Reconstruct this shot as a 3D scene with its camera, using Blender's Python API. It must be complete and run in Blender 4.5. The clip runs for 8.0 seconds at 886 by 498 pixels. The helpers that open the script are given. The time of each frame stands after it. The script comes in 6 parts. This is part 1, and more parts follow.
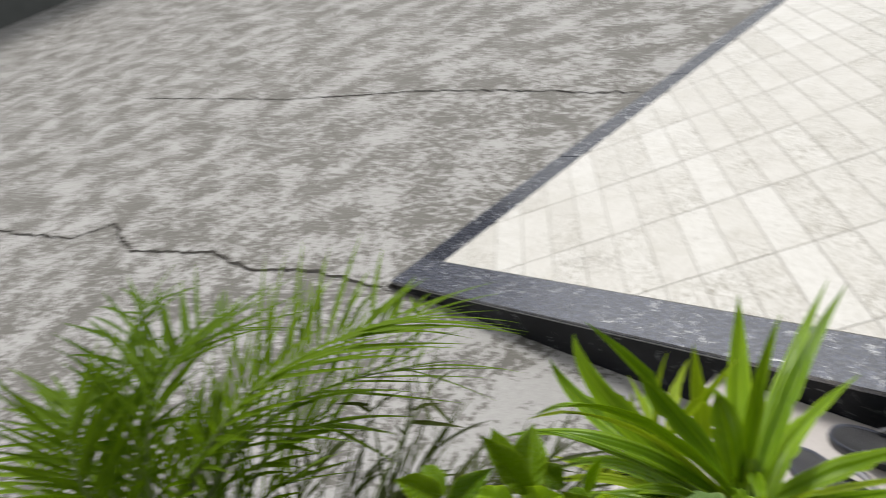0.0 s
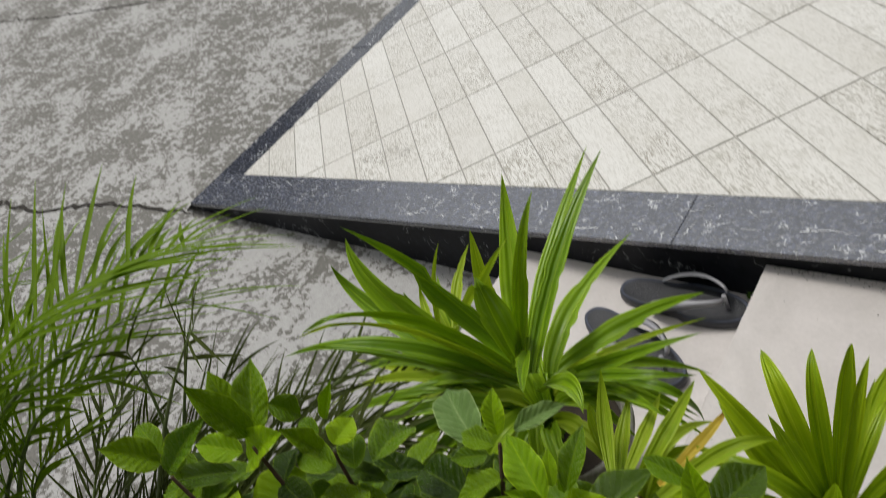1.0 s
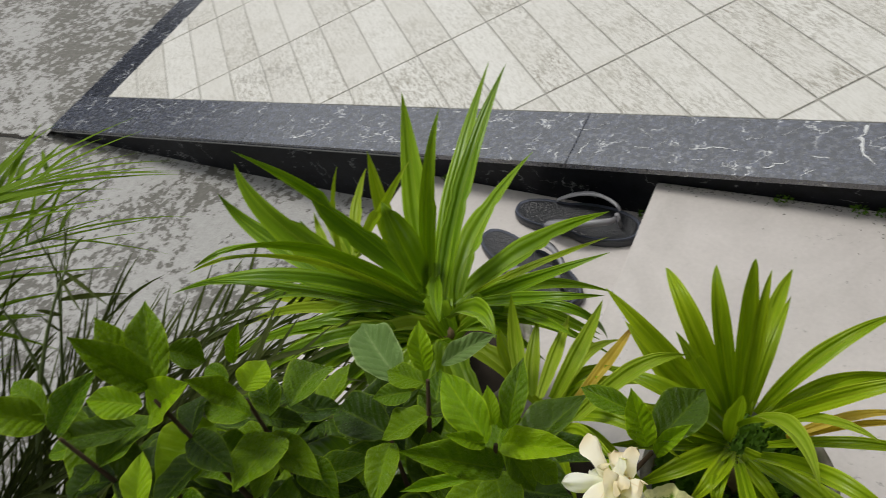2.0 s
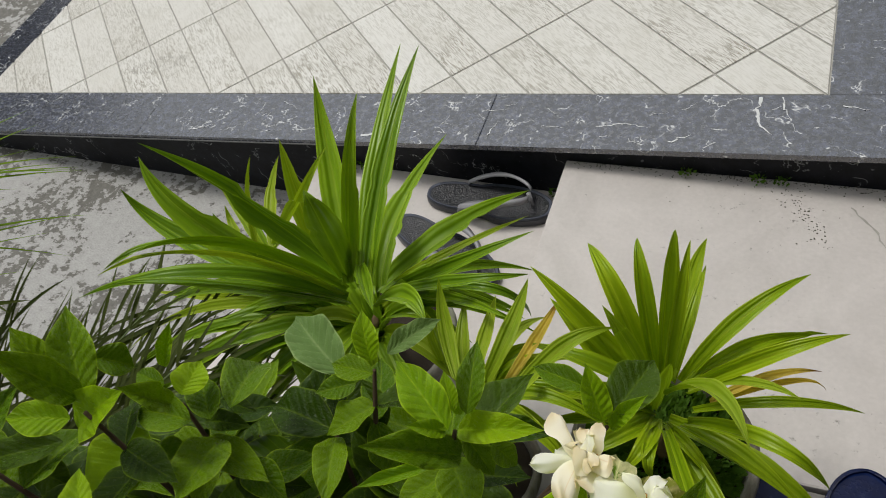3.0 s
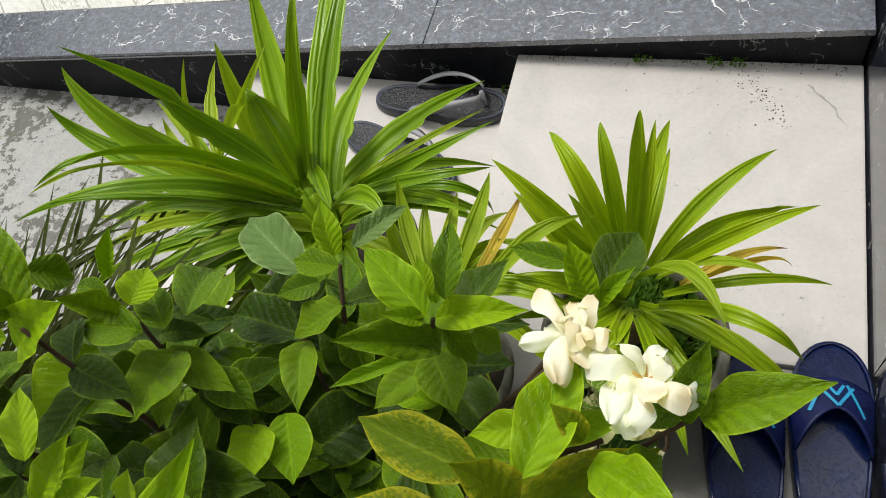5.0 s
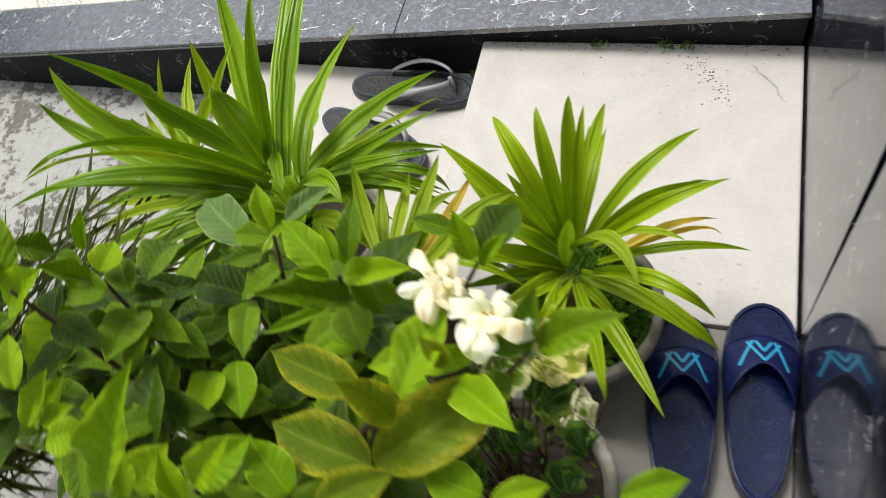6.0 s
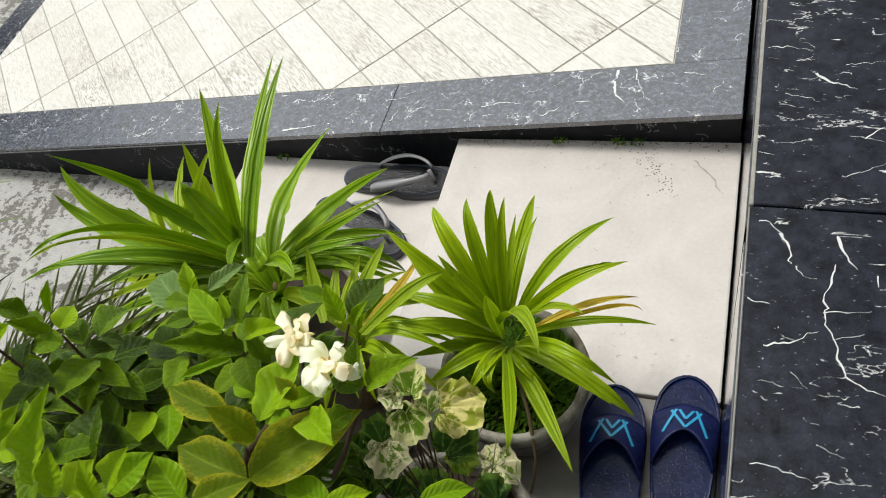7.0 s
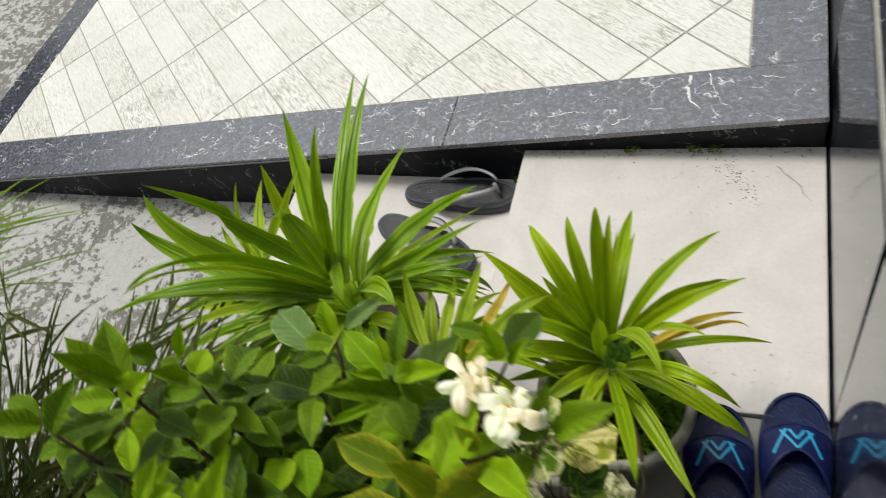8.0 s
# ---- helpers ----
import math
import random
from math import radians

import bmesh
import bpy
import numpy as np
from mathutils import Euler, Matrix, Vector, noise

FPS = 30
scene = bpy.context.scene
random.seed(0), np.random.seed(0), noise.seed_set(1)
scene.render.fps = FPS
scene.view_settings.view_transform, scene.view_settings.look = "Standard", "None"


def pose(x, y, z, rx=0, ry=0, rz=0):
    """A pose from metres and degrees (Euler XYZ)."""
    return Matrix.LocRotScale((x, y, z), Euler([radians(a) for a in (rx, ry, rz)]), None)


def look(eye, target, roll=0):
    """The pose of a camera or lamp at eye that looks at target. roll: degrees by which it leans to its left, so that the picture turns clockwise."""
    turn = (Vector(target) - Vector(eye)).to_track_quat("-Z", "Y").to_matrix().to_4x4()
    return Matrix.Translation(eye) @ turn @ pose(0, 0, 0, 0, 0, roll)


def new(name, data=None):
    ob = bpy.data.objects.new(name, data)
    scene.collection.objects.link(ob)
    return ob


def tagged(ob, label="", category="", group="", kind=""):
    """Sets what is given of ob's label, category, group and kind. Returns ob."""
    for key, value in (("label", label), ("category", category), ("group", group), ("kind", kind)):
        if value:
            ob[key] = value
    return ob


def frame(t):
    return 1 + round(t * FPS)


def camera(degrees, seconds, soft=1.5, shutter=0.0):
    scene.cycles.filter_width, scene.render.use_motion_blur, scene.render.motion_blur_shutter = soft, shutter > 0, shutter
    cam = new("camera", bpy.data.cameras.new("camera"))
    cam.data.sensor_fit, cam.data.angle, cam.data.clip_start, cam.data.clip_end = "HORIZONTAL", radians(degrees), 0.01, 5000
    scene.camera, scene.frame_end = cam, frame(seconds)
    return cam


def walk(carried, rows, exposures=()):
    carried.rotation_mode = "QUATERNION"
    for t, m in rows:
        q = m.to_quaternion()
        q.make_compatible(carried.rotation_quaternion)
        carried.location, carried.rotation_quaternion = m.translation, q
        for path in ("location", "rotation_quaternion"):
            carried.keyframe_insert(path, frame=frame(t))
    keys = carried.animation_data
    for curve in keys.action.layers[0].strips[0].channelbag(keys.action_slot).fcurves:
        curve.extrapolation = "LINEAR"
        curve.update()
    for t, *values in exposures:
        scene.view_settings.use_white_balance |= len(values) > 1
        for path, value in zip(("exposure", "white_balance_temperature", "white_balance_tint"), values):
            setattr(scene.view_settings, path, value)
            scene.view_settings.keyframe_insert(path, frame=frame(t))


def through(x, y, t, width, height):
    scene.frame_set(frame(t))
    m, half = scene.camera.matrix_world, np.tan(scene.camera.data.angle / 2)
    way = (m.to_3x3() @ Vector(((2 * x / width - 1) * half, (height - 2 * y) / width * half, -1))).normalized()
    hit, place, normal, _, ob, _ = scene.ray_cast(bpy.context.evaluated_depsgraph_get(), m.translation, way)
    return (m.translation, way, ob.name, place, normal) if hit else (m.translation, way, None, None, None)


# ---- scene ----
cam = camera(56.8, 8.0, 0.55, 0.4)
PATH = [
    (0, (2.468, -1.196, 1.170), (0.882, -0.249, 0.403), -23.9),
    (0.2, (2.458, -1.180, 1.161), (1.001, -0.108, 0.307), -23.8),
    (0.5, (2.458, -1.139, 1.143), (1.112, 0.004, 0.204), -26.0),
    (1, (2.493, -1.09, 1.111), (1.196, -0.057, -0.007), -28.7),
    (1.5, (2.471, -1.083, 1.1), (1.252, -0.129, -0.167), -29.5),
    (2, (2.439, -1.076, 1.091), (1.395, -0.038, -0.262), -26.3),
    (2.2, (2.432, -1.087, 1.095), (1.446, -0.016, -0.276), -25.7),
    (3.5, (2.397, -1.075, 1.075), (1.617, 0.016, -0.409), -22.7),
    (4, (2.387, -1.077, 1.058), (1.638, -0.019, -0.465), -23.4),
    (4.5, (2.381, -1.075, 1.04), (1.658, -0.09, -0.543), -25.1),
    (4.7, (2.383, -1.075, 1.042), (1.661, -0.102, -0.549), -26.0),
    (5.8, (2.424, -1.098, 1.085), (1.737, -0.14, -0.53), -27.8),
    (6, (2.484, -1.117, 1.106), (1.762, -0.19, -0.512), -29.2),
    (6.2, (2.529, -1.153, 1.142), (1.833, -0.228, -0.489), -25.8),
    (6.5, (2.635, -1.152, 1.181), (1.859, -0.098, -0.331), -24.1),
    (7, (2.674, -1.169, 1.179), (1.849, -0.096, -0.294), -28.5),
    (7.5, (2.663, -1.198, 1.191), (1.801, -0.135, -0.268), -30.4),
    (8, (2.543, -1.157, 1.197), (1.69, -0.079, -0.255), -30.7),
]
EXPOSURES = [
    (0, 0.26, 6450, 10), (0.5, 0.08, 6450, 10), (1, -0.05, 6450, 9), (1.5, -0.14, 6450, 8), (2.2, -0.14, 6450, 8), (3.5, -0.12, 6500, 7), (4, -0.05, 6500, 6),
    (4.5, 0.19, 6500, 6), (6, 0.56, 6500, 6), (6.5, 0.53, 6550, 6), (7, 0.43, 6550, 6), (7.5, 0.37, 6550, 6), (8, 0.34, 6550, 6),
]
LEVEL = Matrix.Rotation(radians(-6.95), 4, "Y")  # the path is given along the sloping ramp
walk(cam, [(t, LEVEL @ look(eye, target, roll)) for t, eye, target, roll in PATH], EXPOSURES)

# ---- world and light ----
world = bpy.data.worlds.new("overcast_sky")
scene.world = world
world.use_nodes = True
wn = world.node_tree
wn.nodes.clear()
sky = wn.nodes.new("ShaderNodeTexSky")
sky.sky_type, sky.sun_disc = "NISHITA", False
sky.sun_elevation, sky.sun_rotation = radians(66), radians(300)
sky.air_density, sky.dust_density, sky.ozone_density = 1.0, 4.0, 1.0
grey = wn.nodes.new("ShaderNodeHueSaturation")
grey.inputs["Saturation"].default_value = 0.22
cloud = wn.nodes.new("ShaderNodeMixRGB")  # an even cloud cover over the sky
cloud.inputs["Fac"].default_value = 0.6
cloud.inputs["Color2"].default_value = (8.3, 8.4, 8.5, 1)
back = wn.nodes.new("ShaderNodeBackground")
back.inputs["Strength"].default_value = 0.105
wout = wn.nodes.new("ShaderNodeOutputWorld")
wn.links.new(sky.outputs[0], grey.inputs["Color"])
wn.links.new(grey.outputs[0], cloud.inputs["Color1"])
wn.links.new(cloud.outputs[0], back.inputs["Color"])
wn.links.new(back.outputs[0], wout.inputs["Surface"])
sun = new("sun", bpy.data.lights.new("sun", "SUN"))
sun.data.energy, sun.data.angle, sun.data.color = 2.0, radians(18), (1.0, 0.96, 0.90)
sun.matrix_world = look((0, 0, 8), (0.38, -0.22, 7.0))


# ---- material helpers ----
class Nodes:
    """A node material in the making."""

    def __init__(self, name):
        self.mat = bpy.data.materials.new(name)
        self.mat.use_nodes = True
        self.tree = self.mat.node_tree
        self.bsdf = self.tree.nodes["Principled BSDF"]
        self.out = self.tree.nodes["Material Output"]

    def add(self, kind, **inputs):
        n = self.tree.nodes.new("ShaderNode" + kind)
        for key, value in inputs.items():
            self.put(n, key.replace("_", " "), value)
        return n

    def put(self, n, key, value):
        slot = n.inputs[int(key[3:])] if key.startswith("in ") else n.inputs[key]
        if isinstance(value, bpy.types.NodeSocket):
            self.tree.links.new(value, slot)
        else:
            slot.default_value = value

    def coords(self, which="Object", scale=(1, 1, 1), shift=None, turn=(0, 0, 0)):
        m = self.add("Mapping")
        self.put(m, "Vector", self.add("TexCoord").outputs[which])
        m.inputs["Scale"].default_value = scale
        m.inputs["Rotation"].default_value = turn
        if shift is not None:
            self.put(m, "Location", shift)
        return m.outputs[0]

    def noise(self, vec, scale, detail=4.0, rough=0.55, bend=0.0):
        return self.add("TexNoise", Vector=vec, Scale=scale, Detail=detail, Roughness=rough, Distortion=bend).outputs["Fac"]

    def ramp(self, fac, *stops):
        r = self.add("ValToRGB", Fac=fac)
        els = r.color_ramp.elements
        while len(els) < len(stops):
            els.new(0.5)
        for e, (p, c) in zip(els, stops):
            e.position = p
            e.color = (c, c, c, 1) if isinstance(c, (int, float)) else (*c, 1)
        return r.outputs["Color"]

    def math(self, op, a, b=0.0):
        n = self.add("Math")
        n.operation = op
        self.put(n, "in 0", a)
        self.put(n, "in 1", b)
        return n.outputs[0]

    def mix(self, fac, a, b, kind="MIX"):
        n = self.add("MixRGB")
        n.blend_type = kind
        for key, v in (("Fac", fac), ("Color1", a), ("Color2", b)):
            if not isinstance(v, bpy.types.NodeSocket) and key != "Fac" and len(v) == 3:
                v = (*v, 1)
            self.put(n, key, v)
        return n.outputs[0]

    def bump(self, height, strength=0.3, distance=0.002):
        b = self.add("Bump", Height=height, Strength=strength, Distance=distance)
        self.put(self.bsdf, "Normal", b.outputs[0])

    def set(self, **inputs):
        for key, value in inputs.items():
            if isinstance(value, tuple) and len(value) == 3:
                value = (*value, 1)
            self.put(self.bsdf, key.replace("_", " "), value)
        return self


def shift_by_object(n):
    """A random shift for each object, for textures that must not repeat."""
    c = n.add("CombineXYZ")
    r = n.add("ObjectInfo").outputs["Random"]
    n.put(c, "X", n.math("MULTIPLY", r, 37.0))
    n.put(c, "Y", n.math("MULTIPLY", r, 91.0))
    return c.outputs[0]


def concrete_material():
    """Old concrete whose pale skin has flaked away, more of it left beside the steps."""
    n = Nodes("stained_concrete")
    v = n.coords()
    broad = n.noise(v, 3.4, 8, 0.70, 0.1)
    worn = n.math("ADD", n.math("MULTIPLY", n.noise(v, 30, 6, 0.66, 0.1), 0.6), n.math("MULTIPLY", n.noise(v, 66, 5, 0.62, 0.3), 0.4))
    away = n.add("VectorMath")
    away.operation = "DISTANCE"
    n.put(away, "in 0", v)
    away.inputs[1].default_value = (1.15, -0.35, 0.0)
    skin = n.ramp(away.outputs["Value"], (0.15, 0.050), (0.95, 0.0))
    level = n.math("ADD", n.math("ADD", worn, n.math("MULTIPLY", n.math("SUBTRACT", broad, 0.515), 0.70)), skin)
    flakes = n.ramp(level, (0.485, 0.0), (0.508, 0.90), (0.58, 1.0))
    fine = n.noise(v, 70, 5, 0.7)
    base = n.mix(n.noise(v, 0.9, 3), (0.090, 0.085, 0.073), (0.165, 0.157, 0.143))
    base = n.mix(n.ramp(fine, (0.38, 0.0), (0.70, 0.40)), base, (0.30, 0.29, 0.26))
    base = n.mix(n.ramp(n.noise(v, 13, 5, 0.65), (0.50, 0.0), (0.70, 0.5)), base, (0.10, 0.095, 0.08))
    pale = n.mix(n.noise(v, 46, 5, 0.72), (0.30, 0.295, 0.285), (0.54, 0.533, 0.523))
    col = n.mix(flakes, base, pale)
    grain = n.noise(v, 240, 3, 0.7)
    col = n.mix(0.45, col, n.ramp(grain, (0.28, 0.25), (0.70, 1.0)), "MULTIPLY")
    n.set(Base_Color=col, Roughness=n.ramp(broad, (0.0, 0.55), (1.0, 0.85)))
    n.bump(n.math("ADD", n.math("MULTIPLY", flakes, 0.7), grain), 0.4, 0.002)
    return n.mat


def marble_material(name, polish, wet=0.0, amount=1.0, ior=1.55, body=1.0, drawn=1.0, rare=0.56):
    """Black marble with broken white veins. wet: how much it is beaded with drops."""
    n = Nodes(name)
    s = shift_by_object(n)
    v = n.coords("Object", (1, drawn, 1), s, (0, 0, radians(0 if drawn == 1 else 12)))

    def line(scale, width, bend, patch_scale, low, high):
        off = n.math("ABSOLUTE", n.math("SUBTRACT", n.noise(v, scale, 3, 0.55, bend), 0.5))
        here = n.ramp(n.noise(v, patch_scale, 3, 0.6), (low, 0.0), (high, 1.0))
        return n.math("MULTIPLY", n.ramp(off, (0.0, 1.0), (width, 0.0)), here)

    warp = n.add("VectorMath")
    warp.operation = "MULTIPLY_ADD"
    n.put(warp, "in 0", n.add("TexNoise", Vector=v, Scale=7.0, Detail=5.0, Roughness=0.65).outputs["Color"])
    warp.inputs[1].default_value = (0.22, 0.22, 0.22)
    n.put(warp, "in 2", v)
    cell = n.add("TexVoronoi", Vector=warp.outputs[0], Scale=5.5)
    cell.feature = "DISTANCE_TO_EDGE"
    long = n.math("MULTIPLY", n.ramp(cell.outputs["Distance"], (0.0, 1.0), (0.010, 0.0)), n.ramp(n.noise(v, 11.0, 4, 0.65), (0.53, 0.0), (0.57, 1.0)))
    short = line(15.0, 0.011, 0.5, 19.0, rare, rare + 0.04)
    streak = n.coords("Object", (1.0, 4.5, 1.0), s, (0, 0, radians(14)))
    bold = n.ramp(n.noise(streak, 19, 4, 0.6, 0.6), (0.700, 0.0), (0.712, 1.0))
    speck = n.ramp(n.noise(v, 150, 2), (0.70, 0.0), (0.75, 0.4))
    veins = n.math("MAXIMUM", n.math("MAXIMUM", long, short), n.math("MAXIMUM", bold, speck))
    cloud = n.ramp(n.noise(n.coords("Object", (1, 1, 1), s), 38, 6, 0.8), (0.30, 0.0), (0.72, 1.0))
    # body scales the bluish grey, which on the ramp border carries reflected sky
    base = n.mix(cloud, (0.003 * body, 0.0035 * body, 0.004 * body), (0.041 * body, 0.046 * body, 0.068 * body))
    wet_spots = n.ramp(n.noise(n.coords(), 70, 4, 0.6), (0.47, 0.0), (0.56, 0.75 * wet))
    base = n.mix(wet_spots, base, (0.022, 0.025, 0.034))
    col = n.mix(n.math("MULTIPLY", veins, amount), base, (0.66, 0.67, 0.68))
    beads = n.ramp(n.noise(n.coords(), 95, 3, 0.55), (0.50, 0.0), (0.60, 1.0))
    rough = n.math("ADD", n.math("MULTIPLY", n.noise(v, 30, 4), 0.10), polish)
    n.set(Base_Color=col, Roughness=n.math("ADD", rough, n.math("MULTIPLY", beads, 0.15 * wet)), IOR=ior)
    if wet:
        n.bump(beads, 0.10 * wet, 0.0014)
    else:
        n.bump(n.noise(v, 60, 3), 0.02, 0.001)
    return n.mat


def plank_tile_material():
    """White wood-look tile: its grain runs along the piece's own y."""
    n = Nodes("white_plank_tile")
    s = shift_by_object(n)
    v = n.coords("Object", (1, 1, 1), s)
    long = n.coords("Object", (240, 30, 40), s)
    fine = n.noise(long, 1.0, 5, 0.62, 1.5)
    rnd = n.add("ObjectInfo").outputs["Random"]
    worn = n.ramp(n.noise(v, 5.0, 3), (0.34, 0.40), (0.60, 1.0))
    worn = n.math("MULTIPLY", worn, n.ramp(n.math("FRACT", n.math("MULTIPLY", rnd, 17.3)), (0.1, 0.45), (0.8, 1.0)))
    streaks = n.math("MULTIPLY", n.ramp(fine, (0.48, 0.0), (0.57, 1.0)), worn)
    tone = n.mix(rnd, (0.605, 0.59, 0.555), (0.665, 0.655, 0.625))
    col = n.mix(n.math("MULTIPLY", streaks, 0.92), tone, (0.27, 0.25, 0.205))
    dirt = n.ramp(n.noise(n.coords("Object", (1, 1, 1), s), 7, 5, 0.65), (0.50, 0.0), (0.75, 0.38))
    col = n.mix(dirt, col, (0.45, 0.43, 0.37))
    n.set(Base_Color=col, Roughness=0.42)
    n.bump(fine, 0.30, 0.0012)
    return n.mat


def plain_material(name, colour, rough, spread=0.25, scale=40.0, bump=0.15, metal=0.0):
    n = Nodes(name)
    v = n.coords()
    dark = tuple(c * (1 - spread) for c in colour)
    a = n.mix(n.noise(v, scale, 5, 0.6), dark, colour)
    a = n.mix(n.ramp(n.noise(v, scale * 0.12, 3), (0.3, 0.25), (0.7, 0.0)), a, dark)
    n.set(Base_Color=a, Roughness=rough, Metallic=metal)
    n.bump(n.noise(v, scale * 4, 4, 0.65), bump, 0.001)
    return n.mat


def pot_material():
    """Old cement: rough, stained brown and green, pale where it has worn."""
    n = Nodes("weathered_pot_cement")
    v = n.coords("Object", (1, 1, 1), shift_by_object(n))
    col = n.mix(n.noise(v, 45, 6, 0.7), (0.22, 0.205, 0.175), (0.44, 0.425, 0.385))
    col = n.mix(n.ramp(n.noise(v, 11, 5, 0.65, 0.8), (0.46, 0.0), (0.62, 0.8)), col, (0.13, 0.105, 0.075))
    col = n.mix(n.ramp(n.noise(v, 17, 4, 0.6), (0.56, 0.0), (0.68, 0.6)), col, (0.10, 0.12, 0.055))
    n.set(Base_Color=col, Roughness=0.9)
    n.bump(n.math("ADD", n.noise(v, 60, 6, 0.7), n.math("MULTIPLY", n.noise(v, 220, 3, 0.7), 0.4)), 0.8, 0.003)
    return n.mat


def rubber_material(name, colour, rough):
    """Moulded rubber, wet: dark blotches and beads of water."""
    n = Nodes(name)
    v = n.coords()
    blot = n.ramp(n.noise(v, 34, 5, 0.65), (0.30, 0.0), (0.70, 1.0))
    col = n.mix(blot, tuple(c * 0.45 for c in colour), colour)
    beads = n.ramp(n.noise(v, 210, 2, 0.5), (0.56, 0.0), (0.64, 1.0))
    n.set(Base_Color=col, Roughness=n.math("ADD", n.math("MULTIPLY", blot, 0.16), rough - 0.06), IOR=1.27)
    n.bump(n.math("ADD", beads, n.math("MULTIPLY", n.noise(v, 40, 3), 0.8)), 0.22, 0.0012)
    return n.mat


def slab_material(name, light, cloudy):
    """Pale stone tile with cloudy marks, fine cracks and a little dirt."""
    n = Nodes(name)
    v = n.coords()
    cloud = n.ramp(n.noise(v, 6, 6, 0.6, 1.2), (0.35, 0.0), (0.7, 1.0))
    col = n.mix(cloud, light, cloudy)
    line = n.math("ABSOLUTE", n.math("SUBTRACT", n.noise(v, 4.2, 4, 0.5, 1.6), 0.5))
    vein = n.math("MULTIPLY", n.ramp(line, (0.0, 1.0), (0.010, 0.0)), n.ramp(n.noise(v, 5, 2), (0.5, 0.0), (0.62, 0.10)))
    col = n.mix(vein, col, (0.36, 0.34, 0.31))
    spot = n.ramp(n.noise(v, 75, 4, 0.65), (0.64, 0.0), (0.72, 1.0))
    smear = n.noise(n.coords("Object", (14, 3.5, 1), None, (0, 0, radians(-12))), 1.0, 6, 0.7, 1.0)
    col = n.mix(n.ramp(smear, (0.56, 0.0), (0.74, 0.40)), col, (0.50, 0.485, 0.45))
    patch = n.ramp(n.noise(v, 3.6, 3), (0.47, 0.0), (0.62, 0.75))
    col = n.mix(n.math("MULTIPLY", spot, patch), col, (0.12, 0.115, 0.10))
    grain = n.noise(v, 130, 3)
    col = n.mix(0.12, col, n.ramp(grain, (0.3, 0.35), (0.7, 1.0)), "MULTIPLY")
    n.set(Base_Color=col, Roughness=n.math("ADD", n.math("MULTIPLY", cloud, 0.2), 0.35))
    n.bump(n.noise(v, 50, 5), 0.08, 0.001)
    return n.mat


